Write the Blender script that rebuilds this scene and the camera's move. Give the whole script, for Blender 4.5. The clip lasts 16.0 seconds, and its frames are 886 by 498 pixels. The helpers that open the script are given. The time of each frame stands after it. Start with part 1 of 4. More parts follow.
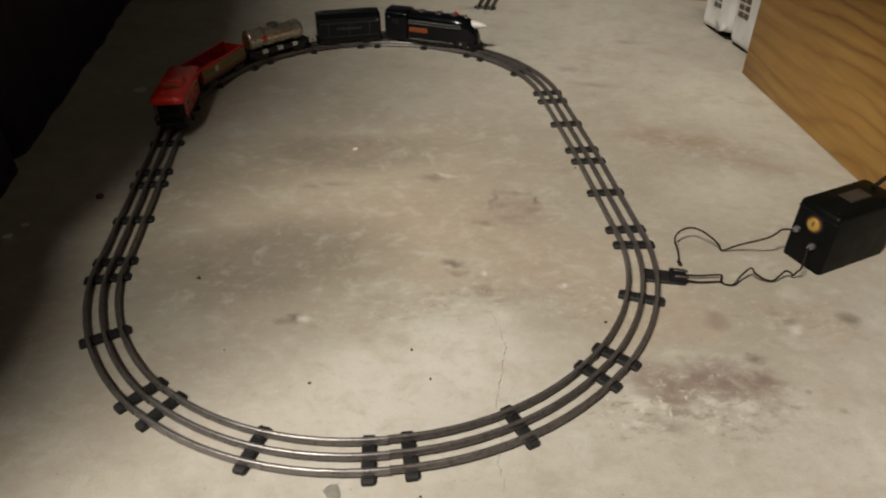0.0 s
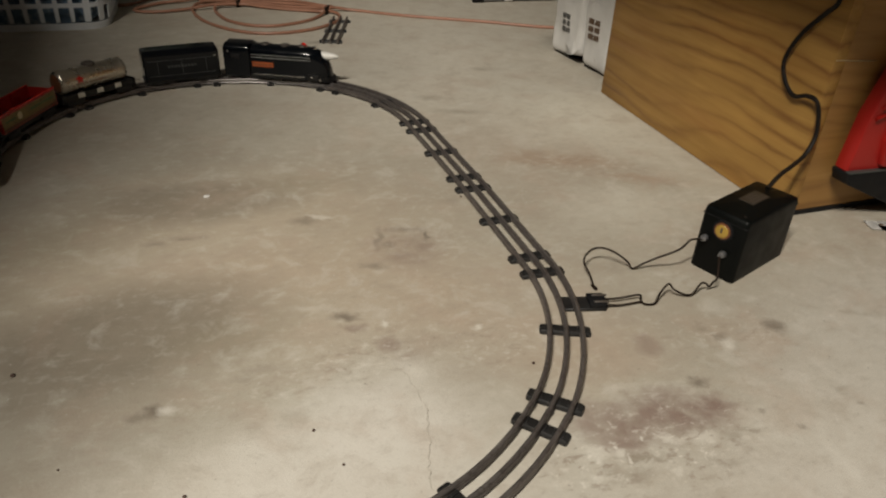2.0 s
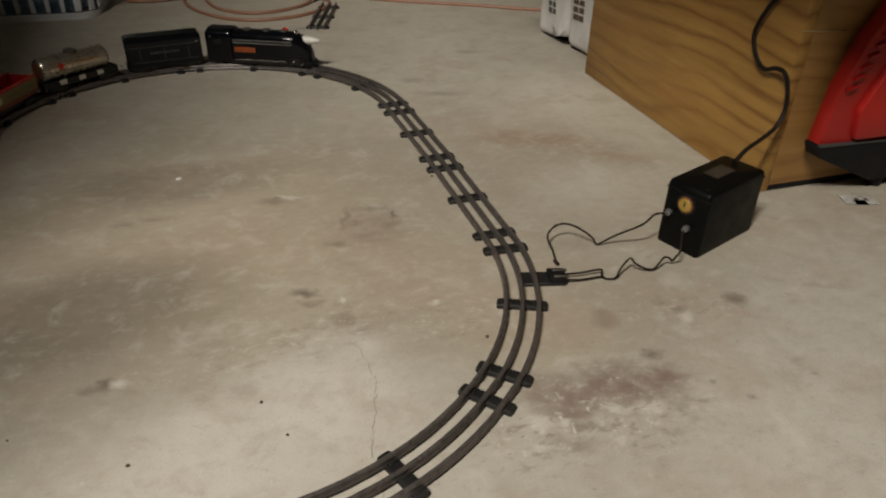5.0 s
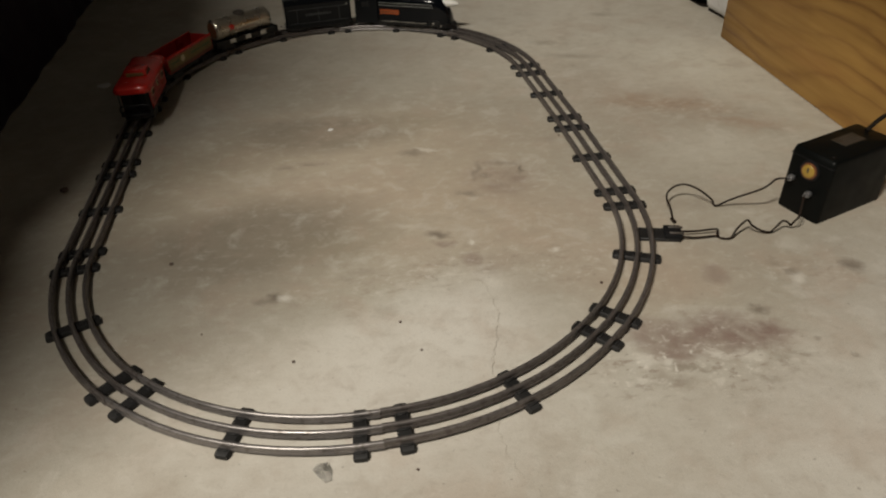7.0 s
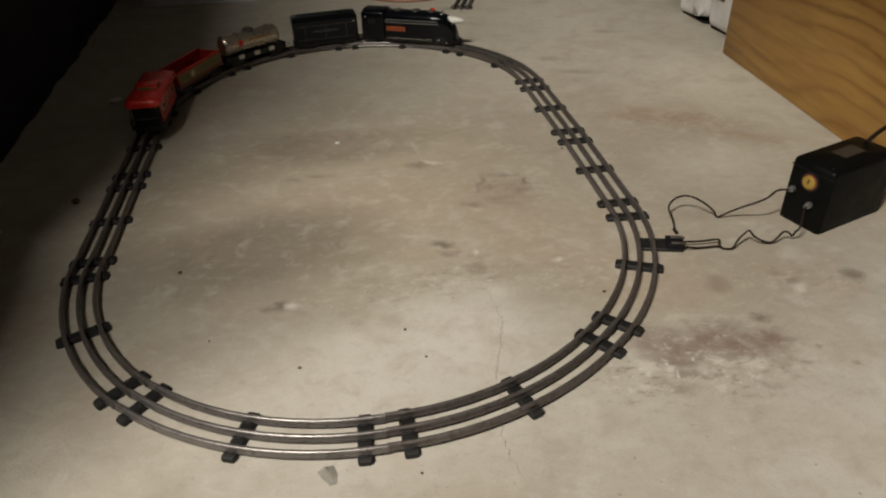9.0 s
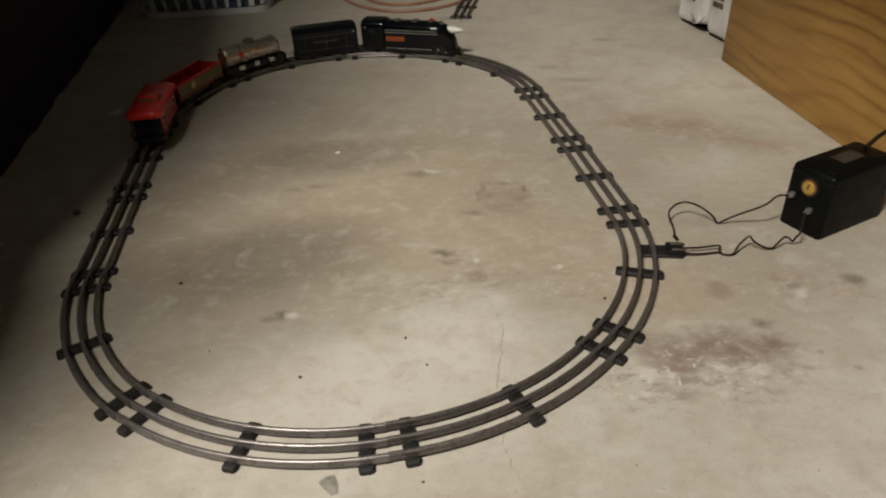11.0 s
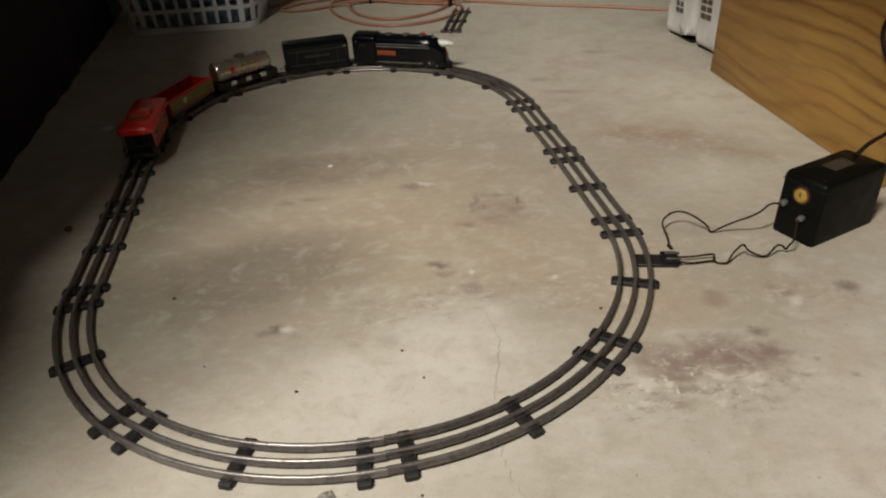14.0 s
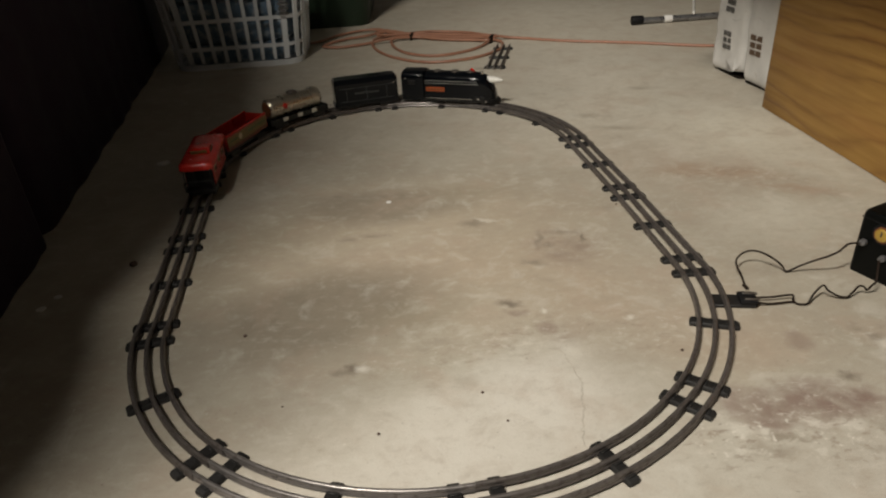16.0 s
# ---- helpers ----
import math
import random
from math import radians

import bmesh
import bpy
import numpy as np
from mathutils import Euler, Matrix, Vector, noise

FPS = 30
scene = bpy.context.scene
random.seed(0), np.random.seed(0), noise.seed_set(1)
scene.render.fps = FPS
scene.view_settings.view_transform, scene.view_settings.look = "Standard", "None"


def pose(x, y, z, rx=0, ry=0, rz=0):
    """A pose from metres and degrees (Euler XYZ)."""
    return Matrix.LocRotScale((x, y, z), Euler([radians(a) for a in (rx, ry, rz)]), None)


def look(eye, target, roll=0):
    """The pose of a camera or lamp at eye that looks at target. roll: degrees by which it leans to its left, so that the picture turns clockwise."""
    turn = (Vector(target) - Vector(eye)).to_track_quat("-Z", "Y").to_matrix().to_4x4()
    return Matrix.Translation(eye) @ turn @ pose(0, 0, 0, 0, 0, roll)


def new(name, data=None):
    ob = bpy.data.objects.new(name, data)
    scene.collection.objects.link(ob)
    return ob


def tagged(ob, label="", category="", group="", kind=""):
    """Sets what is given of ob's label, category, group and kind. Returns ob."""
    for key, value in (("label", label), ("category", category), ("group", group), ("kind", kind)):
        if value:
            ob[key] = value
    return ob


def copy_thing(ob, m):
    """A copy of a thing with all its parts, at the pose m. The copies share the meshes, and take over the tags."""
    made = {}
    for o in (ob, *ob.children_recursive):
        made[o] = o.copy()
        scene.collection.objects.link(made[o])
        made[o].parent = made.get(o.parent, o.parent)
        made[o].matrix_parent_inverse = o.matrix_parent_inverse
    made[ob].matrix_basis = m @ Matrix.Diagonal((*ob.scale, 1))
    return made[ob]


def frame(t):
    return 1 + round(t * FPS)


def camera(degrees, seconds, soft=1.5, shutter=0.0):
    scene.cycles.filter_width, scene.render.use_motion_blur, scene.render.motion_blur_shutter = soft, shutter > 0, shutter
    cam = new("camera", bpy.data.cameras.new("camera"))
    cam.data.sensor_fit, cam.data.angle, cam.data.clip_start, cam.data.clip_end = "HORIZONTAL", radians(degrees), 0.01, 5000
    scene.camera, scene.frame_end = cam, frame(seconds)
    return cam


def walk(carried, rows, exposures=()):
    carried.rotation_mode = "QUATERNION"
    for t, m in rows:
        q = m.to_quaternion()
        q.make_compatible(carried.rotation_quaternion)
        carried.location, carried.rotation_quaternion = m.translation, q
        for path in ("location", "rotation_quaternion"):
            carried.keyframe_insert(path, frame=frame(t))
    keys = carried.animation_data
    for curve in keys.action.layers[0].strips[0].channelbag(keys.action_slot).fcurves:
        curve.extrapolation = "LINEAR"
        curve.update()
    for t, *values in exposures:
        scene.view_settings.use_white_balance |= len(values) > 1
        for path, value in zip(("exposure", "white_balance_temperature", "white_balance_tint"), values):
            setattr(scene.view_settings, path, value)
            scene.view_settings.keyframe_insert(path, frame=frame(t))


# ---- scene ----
cam = camera(65.3, 16.0, soft=2.2)
PATH = [
    (0, (0.008, -0.919, 0.511), (0.176, 0.692, -0.662), 0.2),
    (0.5, (0.015, -0.904, 0.508), (0.218, 0.744, -0.607), 1.2),
    (1, (-0.01, -0.847, 0.486), (0.379, 0.806, -0.57), 0.5),
    (1.5, (-0.025, -0.814, 0.454), (0.545, 0.79, -0.595), 1.8),
    (2, (-0.02, -0.814, 0.439), (0.583, 0.776, -0.614), 2.4),
    (2.5, (-0.006, -0.81, 0.439), (0.592, 0.773, -0.627), 1.4),
    (3, (-0.001, -0.807, 0.424), (0.609, 0.764, -0.652), 1.2),
    (5.5, (0.037, -0.869, 0.431), (0.543, 0.737, -0.648), 0.9),
    (6, (0.025, -0.898, 0.441), (0.37, 0.716, -0.688), 0.1),
    (6.5, (0.011, -0.91, 0.459), (0.243, 0.704, -0.7), -1.7),
    (7, (0.008, -0.913, 0.457), (0.219, 0.701, -0.705), -2.3),
    (7.5, (0.005, -0.916, 0.451), (0.175, 0.714, -0.695), -3.2),
    (8, (0.003, -0.921, 0.452), (0.181, 0.712, -0.69), -2.7),
    (8.5, (0.005, -0.926, 0.455), (0.202, 0.714, -0.674), -2.3),
    (11, (0.009, -0.928, 0.454), (0.207, 0.733, -0.642), -3.0),
    (11.5, (0.007, -0.931, 0.458), (0.195, 0.743, -0.62), -3.2),
    (12, (0.005, -0.934, 0.458), (0.207, 0.748, -0.605), -3.1),
    (12.5, (0.006, -0.937, 0.455), (0.22, 0.746, -0.605), -3.3),
    (13, (0.006, -0.932, 0.456), (0.248, 0.75, -0.599), -2.7),
    (13.5, (0.006, -0.928, 0.454), (0.236, 0.754, -0.604), -2.8),
    (14, (0.005, -0.927, 0.452), (0.232, 0.751, -0.613), -3.2),
    (14.5, (0.002, -0.925, 0.45), (0.245, 0.75, -0.614), -3.0),
    (15, (-0.002, -0.922, 0.452), (0.233, 0.757, -0.608), -2.7),
    (15.5, (-0.011, -0.92, 0.45), (0.179, 0.776, -0.591), -3.1),
    (16, (-0.056, -0.907, 0.458), (0.134, 0.823, -0.526), -3.6),
]
EXPOSURES = [(0.0, 0.0), (3.0, 0.0), (5.5, -0.33), (7.0, -0.25), (8.5, -0.2), (11.0, -0.1), (12.5, 0.0), (16.0, 0.0)]
walk(cam, [(t, look(eye, target, roll)) for t, eye, target, roll in PATH], EXPOSURES)

# ---- world and light: one ceiling lamp of a closed garage at night ----
world = bpy.data.worlds.new("night")
scene.world = world
world.use_nodes = True
world.node_tree.nodes["Background"].inputs["Color"].default_value = (0.02, 0.02, 0.03, 1)
world.node_tree.nodes["Background"].inputs["Strength"].default_value = 0.1

lamp_data = bpy.data.lights.new("ceiling_lamp", "AREA")
lamp_data.shape, lamp_data.size, lamp_data.size_y = "RECTANGLE", 0.85, 0.2
lamp_data.energy, lamp_data.color = 128, (1.0, 0.93, 0.815)
lamp = new("ceiling_lamp", lamp_data)
lamp.matrix_world = pose(-1.15, -1.6, 2.6, 42, -22, 0)


# ---- materials ----
class Nodes:
    """A small helper that wires a principled material."""

    def __init__(self, name, rough=0.5, metal=0.0, coat=0.0):
        self.mat = bpy.data.materials.new(name)
        self.mat.use_nodes = True
        self.tree = self.mat.node_tree
        self.bsdf = self.tree.nodes["Principled BSDF"]
        self.bsdf.inputs["Roughness"].default_value = rough
        self.bsdf.inputs["Metallic"].default_value = metal
        self.bsdf.inputs["Coat Weight"].default_value = coat
        self.bsdf.inputs["Coat Roughness"].default_value = 0.12
        self.coord = self.add("ShaderNodeTexCoord").outputs["Object"]

    def add(self, kind, **props):
        node = self.tree.nodes.new(kind)
        for key, value in props.items():
            if key == "operation":
                node.operation = value
            elif key == "data_type":
                node.data_type = value
            elif key == "blend_type":
                node.blend_type = value
            elif key == "vector_type":
                node.vector_type = value
            elif key == "feature":
                node.feature = value
            elif key == "distance":
                node.distance = value
        return node

    def link(self, a, b):
        self.tree.links.new(a, b)

    def place(self, loc=(0, 0, 0), rot=0.0, scale=(1, 1, 1), texture=False, source=None):
        m = self.add("ShaderNodeMapping")
        m.vector_type = "TEXTURE" if texture else "POINT"
        m.inputs["Location"].default_value = loc
        m.inputs["Rotation"].default_value = (0, 0, radians(rot))
        m.inputs["Scale"].default_value = scale
        self.link(source or self.coord, m.inputs["Vector"])
        return m.outputs["Vector"]

    def noise(self, scale, detail=4.0, rough=0.55, distort=0.0, vec=None):
        n = self.add("ShaderNodeTexNoise")
        n.inputs["Scale"].default_value = scale
        n.inputs["Detail"].default_value = detail
        n.inputs["Roughness"].default_value = rough
        n.inputs["Distortion"].default_value = distort
        self.link(vec or self.coord, n.inputs["Vector"])
        return n.outputs["Fac"]

    def span(self, value, a, b, c=0.0, d=1.0):
        m = self.add("ShaderNodeMapRange")
        m.inputs["From Min"].default_value, m.inputs["From Max"].default_value = a, b
        m.inputs["To Min"].default_value, m.inputs["To Max"].default_value = c, d
        self.link(value, m.inputs["Value"])
        return m.outputs["Result"]

    def math(self, op, a, b=None):
        m = self.add("ShaderNodeMath", operation=op)
        for n, v in enumerate((a, b)):
            if v is None:
                continue
            if isinstance(v, (int, float)):
                m.inputs[n].default_value = v
            else:
                self.link(v, m.inputs[n])
        return m.outputs["Value"]

    def mix(self, fac, a, b, blend="MIX"):
        m = self.add("ShaderNodeMix", data_type="RGBA", blend_type=blend)
        for n, v in ((0, fac), (6, a), (7, b)):
            if isinstance(v, (int, float)):
                m.inputs[n].default_value = v
            elif isinstance(v, tuple):
                m.inputs[n].default_value = (*v, 1.0)
            else:
                self.link(v, m.inputs[n])
        return m.outputs[2]

    def colour(self, v):
        if isinstance(v, tuple):
            self.bsdf.inputs["Base Color"].default_value = (*v, 1.0)
        else:
            self.link(v, self.bsdf.inputs["Base Color"])
        return self

    def rough(self, v):
        self.link(v, self.bsdf.inputs["Roughness"])
        return self

    def bump(self, height, strength=0.3, depth=0.001):
        b = self.add("ShaderNodeBump")
        b.inputs["Strength"].default_value = strength
        b.inputs["Distance"].default_value = depth
        self.link(height, b.inputs["Height"])
        self.link(b.outputs["Normal"], self.bsdf.inputs["Normal"])
        return self


def painted(name, colour, worn, rough=0.35, metal=0.0, coat=0.0, scale=60.0, wear=0.62, bump=0.05, spec=0.5):
    """Paint or plastic with faint mottling, worn patches and uneven gloss."""
    m = Nodes(name, rough, metal, coat)
    m.bsdf.inputs["Specular IOR Level"].default_value = spec
    fine, broad = m.noise(scale * 4, 3), m.noise(scale, 4)
    base = m.mix(m.span(broad, 0.3, 0.7), tuple(c * 0.85 for c in colour), tuple(min(1.0, c * 1.12) for c in colour))
    m.colour(m.mix(m.span(fine, wear, wear + 0.12, 0.0, 0.7), base, worn))
    m.rough(m.span(broad, 0.3, 0.75, max(0.05, rough - 0.07), rough + 0.12))
    return m.bump(fine, bump, 0.0004).mat


def concrete():
    """Old trowelled slab: broad tones, far light put into colour, stains with ragged rims, chipped patches, grit and
    pin holes.
    """
    m = Nodes("concrete", 0.7)

    def warped(scale, amount, detail):
        n = m.add("ShaderNodeTexNoise")
        n.inputs["Scale"].default_value = scale
        n.inputs["Detail"].default_value = detail
        n.inputs["Roughness"].default_value = 0.62
        m.link(m.coord, n.inputs["Vector"])
        off = m.add("ShaderNodeVectorMath", operation="MULTIPLY_ADD")
        m.link(n.outputs["Color"], off.inputs[0])
        off.inputs[1].default_value = (amount, amount, 0.0)
        off.inputs[2].default_value = (-amount / 2, -amount / 2, 0.0)
        moved = m.add("ShaderNodeVectorMath", operation="ADD")
        m.link(m.coord, moved.inputs[0])
        m.link(off.outputs[0], moved.inputs[1])
        return moved.outputs[0]

    wavy, ragged = warped(14.0, 0.075, 8.0), warped(55.0, 0.026, 6.0)
    grain, sand, patch = m.noise(420, 3), m.noise(1500, 2), m.noise(45, 5, 0.65)
    blotch, cloud = m.noise(7, 5, 0.58, 0.3), m.noise(2.2, 4, 0.55, 0.4)
    col = m.mix(m.span(cloud, 0.32, 0.68), (0.345, 0.307, 0.247), (0.425, 0.4, 0.335))
    col = m.mix(m.span(blotch, 0.45, 0.7, 0.0, 0.5), col, (0.3, 0.255, 0.2))
    trowel = m.noise(8, 5, 0.6, 0.15, m.place((1, 4, 0), -4, (0.8, 2.6, 1.0)))
    col = m.mix(m.span(trowel, 0.54, 0.72, 0.0, 0.14), col, (0.27, 0.232, 0.19))
    col = m.mix(m.span(trowel, 0.44, 0.3, 0.0, 0.12), col, (0.52, 0.5, 0.45))

    def stain_or_light(base, x, y, rx, ry, turn, tint, amount, inner, source, rough):
        v = m.add("ShaderNodeVectorMath", operation="LENGTH")
        m.link(m.place((x, y, 0), turn, (rx, ry, 1.0), True, source), v.inputs[0])
        mask = m.span(v.outputs["Value"], 1.0, inner, 0.0, amount)
        if rough < 1.0:
            mask = m.math("MULTIPLY", mask, m.span(patch, 0.35, 0.62, rough, 1.0))
        return m.mix(mask, base, tint)

    for x, y, rx, ry, turn, tint, amount, inner in TONES + FAR_TONES_AND_LIGHT:
        col = stain_or_light(col, x, y, rx, ry, turn, tint, amount, inner, wavy, 0.82)
    mottle = m.noise(24, 6, 0.68, 0.5, m.place((5, 2, 0), 20))
    warm = m.noise(12, 5, 0.64, 0.3, m.place((8, 1, 0), 35))
    col = m.mix(m.span(mottle, 0.51, 0.7, 0.0, 0.42), col, (0.33, 0.277, 0.222))
    col = m.mix(m.span(mottle, 0.47, 0.3, 0.0, 0.36), col, (0.6, 0.58, 0.525))
    col = m.mix(m.span(warm, 0.52, 0.66, 0.0, 0.3), col, (0.4, 0.312, 0.245))
    # chipped places: pale flecks and dark pits
    fleck = m.noise(75, 6, 0.66, 0.2, m.place((2, 7, 0), 15, (0.8, 1.3, 1.0)))
    chip = m.noise(105, 3, 0.55, 0.3, m.place((4, 3, 0), 40))
    col = m.mix(m.span(fleck, 0.54, 0.68, 0.0, 0.2), col, (0.6, 0.57, 0.51))
    col = m.mix(m.span(fleck, 0.46, 0.34, 0.0, 0.18), col, (0.25, 0.205, 0.165))
    # small marks lie along one slant; each slenderness shares one stretched space
    lean, uneven = radians(-18), m.span(m.noise(38, 5, 0.66, 0.3), 0.36, 0.6, 0.35, 1.0)
    spaces = {k: m.place((0, 0, 0), -18, (1.0, 1.0 / k, 1.0), True, ragged) for k in (0.2, 1.0, 2.0, 4.0)}
    for marks, tint, inner in ((BROWN_STAINS, BROWN, 0.25), (OLIVE_MARKS + FAR_MARKS, (0.24, 0.205, 0.16), 0.2), (DARK_MARKS, (0.17, 0.14, 0.11), 0.25), (PALE_CHIPS, (0.64, 0.61, 0.545), 0.3)):
        for x, y, rx, ry, amount in marks:
            k = min(spaces, key=lambda v: abs(math.log(v * ry / rx)))
            d = m.add("ShaderNodeVectorMath", operation="DISTANCE")
            m.link(spaces[k], d.inputs[0])
            d.inputs[1].default_value = (x * math.cos(lean) + y * math.sin(lean), k * (y * math.cos(lean) - x * math.sin(lean)), 0.0)
            r = 1.45 * math.sqrt(rx * ry * k)
            mask = m.span(d.outputs["Value"], r, r * inner, 0.0, amount)
            if rx > 0.018:
                mask = m.math("MULTIPLY", mask, uneven)
            col = m.mix(mask, col, tint)
    for x, y, rx, ry, turn, amount in PITTED:
        v = m.add("ShaderNodeVectorMath", operation="LENGTH")
        m.link(m.place((x, y, 0), turn, (rx, ry, 1.0), True, wavy), v.inputs[0])
        mask = m.span(v.outputs["Value"], 1.0, 0.3, 0.0, amount)
        col = m.mix(m.math("MULTIPLY", mask, m.span(fleck, 0.55, 0.65, 0.0, 0.6)), col, (0.6, 0.565, 0.5))
        col = m.mix(m.math("MULTIPLY", mask, m.span(fleck, 0.45, 0.38, 0.0, 0.6)), col, (0.25, 0.2, 0.16))
        col = m.mix(m.math("MULTIPLY", mask, m.span(chip, 0.63, 0.7, 0.0, 0.85)), col, (0.62, 0.585, 0.525))
    col = m.mix(m.span(grain, 0.58, 0.75, 0.0, 0.26), col, (0.2, 0.18, 0.15))
    col = m.mix(m.span(m.noise(170, 2, 0.5), 0.72, 0.76, 0.0, 0.45), col, (0.14, 0.115, 0.095))
    col = m.mix(m.span(m.noise(120, 2, 0.5, 0.0, m.place((3, 1, 0))), 0.72, 0.78, 0.0, 0.4), col, (0.64, 0.62, 0.57))
    m.colour(col)
    m.rough(m.span(blotch, 0.3, 0.7, 0.5, 0.78))
    height = m.math("ADD", m.math("MULTIPLY", grain, 0.6), m.math("ADD", m.math("MULTIPLY", sand, 0.25), m.math("MULTIPLY", patch, 1.2)))
    return m.bump(height, 0.35, 0.0012).mat


BROWN, DARK, RUST, PALE = (0.215, 0.152, 0.126), (0.19, 0.163, 0.126), (0.33, 0.243, 0.175), (0.64, 0.611, 0.558)
PEACH, OLIVE = (0.4, 0.315, 0.235), (0.27, 0.235, 0.172)
# places that are chipped: middle, half sizes, turn, strength
PITTED = [
    (0.3, -0.505, 0.12, 0.04, -12, 0.8),
    (0.33, -0.48, 0.12, 0.06, -15, 0.55),
    (0.23, -0.5, 0.06, 0.05, -20, 0.9),
    (0.1, -0.31, 0.09, 0.05, -10, 0.45),
    (0.22, -0.33, 0.08, 0.05, -20, 0.45),
    (0.02, -0.33, 0.12, 0.045, 10, 0.35),
    (0.45, -0.39, 0.1, 0.04, -15, 0.4),
    (0.22, -0.13, 0.08, 0.05, -18, 0.25),
    (0.5, 0.03, 0.14, 0.05, -15, 0.4),
]
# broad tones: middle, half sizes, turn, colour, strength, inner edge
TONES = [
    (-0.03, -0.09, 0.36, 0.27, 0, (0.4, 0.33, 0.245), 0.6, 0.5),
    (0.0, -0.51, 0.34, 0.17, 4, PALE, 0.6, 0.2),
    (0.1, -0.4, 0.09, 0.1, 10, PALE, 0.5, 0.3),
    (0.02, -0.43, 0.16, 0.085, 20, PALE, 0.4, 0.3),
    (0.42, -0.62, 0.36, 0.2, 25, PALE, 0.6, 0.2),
    (0.62, -0.42, 0.2, 0.14, 10, (0.5, 0.485, 0.44), 0.55, 0.2),
    (0.2, -0.25, 0.19, 0.13, -10, PEACH, 0.55, 0.2),
    (0.3, -0.37, 0.12, 0.09, 0, PEACH, 0.5, 0.2),
    (0.02, -0.14, 0.22, 0.08, 0, PEACH, 0.4, 0.2),
    (0.45, 0.12, 0.22, 0.2, 0, (0.47, 0.41, 0.34), 0.5, 0.1),
    (-0.04, 0.05, 0.17, 0.075, -8, DARK, 0.62, 0.45),
]
FAR_TONES_AND_LIGHT = [
    (0.62, 0.2, 0.2, 0.26, 0, (0.63, 0.605, 0.515), 0.7, 0.2),
    (0.5, -0.12, 0.13, 0.1, -20, (0.56, 0.535, 0.46), 0.5, 0.2),
    # the next two lighten the far floor in place of lamp light
    (0.55, 1.15, 0.75, 0.65, 0, (0.62, 0.57, 0.48), 0.7, 0.3),
    (0.32, 0.6, 0.62, 0.5, 0, (0.6, 0.56, 0.48), 0.75, 0.3),
    (0.1, 0.07, 0.12, 0.045, -5, OLIVE, 0.45, 0.2),
    (-0.2, 0.0, 0.12, 0.08, 10, OLIVE, 0.45, 0.2),
    (-0.13, -0.22, 0.2, 0.11, 12, DARK, 0.72, 0.4),
    (-0.02, -0.25, 0.1, 0.055, 0, OLIVE, 0.45, 0.2),
    (-0.27, -0.08, 0.07, 0.12, 0, OLIVE, 0.45, 0.2),
    (-0.05, 0.7, 0.3, 0.09, 0, (0.32, 0.285, 0.235), 0.35, 0.1),
    (0.5, 0.04, 0.13, 0.045, -20, RUST, 0.75, 0.3),
    (0.58, -0.05, 0.1, 0.022, -25, RUST, 0.6, 0.3),
    (0.46, 0.08, 0.06, 0.022, 10, RUST, 0.5, 0.2),
]
BROWN_STAINS = [
    (0.344, -0.465, 0.0480, 0.0240, 0.95),
    (0.294, -0.470, 0.0400, 0.0260, 0.90),
    (0.374, -0.472, 0.0212, 0.0100, 0.85),
    (0.268, -0.459, 0.0193, 0.0269, 0.55),
    (0.274, -0.489, 0.0162, 0.0094, 0.70),
    (0.351, -0.483, 0.0190, 0.0114, 0.50),
    (0.367, -0.382, 0.0149, 0.0108, 0.50),
    (0.366, -0.368, 0.0073, 0.0072, 0.40),
    (0.094, -0.268, 0.0126, 0.0073, 0.55),
    (0.119, -0.304, 0.0126, 0.0104, 0.60),
    (0.135, -0.323, 0.0212, 0.0177, 0.30),
    (0.193, -0.134, 0.0400, 0.0462, 0.42),
    (0.189, -0.159, 0.0253, 0.0095, 0.50),
    (0.212, -0.140, 0.0108, 0.0108, 0.45),
]
OLIVE_MARKS = [
    (0.281, -0.506, 0.0171, 0.0058, 0.75),
    (0.268, -0.519, 0.0108, 0.0072, 0.50),
    (0.251, -0.513, 0.0076, 0.0058, 0.50),
    (0.438, -0.377, 0.0114, 0.0042, 0.50),
    (0.368, -0.505, 0.0085, 0.0050, 0.45),
    (0.388, -0.506, 0.0126, 0.0036, 0.40),
    (0.346, -0.529, 0.0180, 0.0042, 0.40),
    (0.626, -0.403, 0.0190, 0.0064, 0.45),
    (0.507, -0.490, 0.0054, 0.0071, 0.35),
    (0.003, -0.306, 0.0212, 0.0061, 0.50),
    (-0.020, -0.313, 0.0108, 0.0061, 0.40),
    (0.017, -0.373, 0.0117, 0.0120, 0.30),
    (0.284, -0.040, 0.0104, 0.0139, 0.40),
    (-0.108, 0.101, 0.0095, 0.0090, 0.55),
]
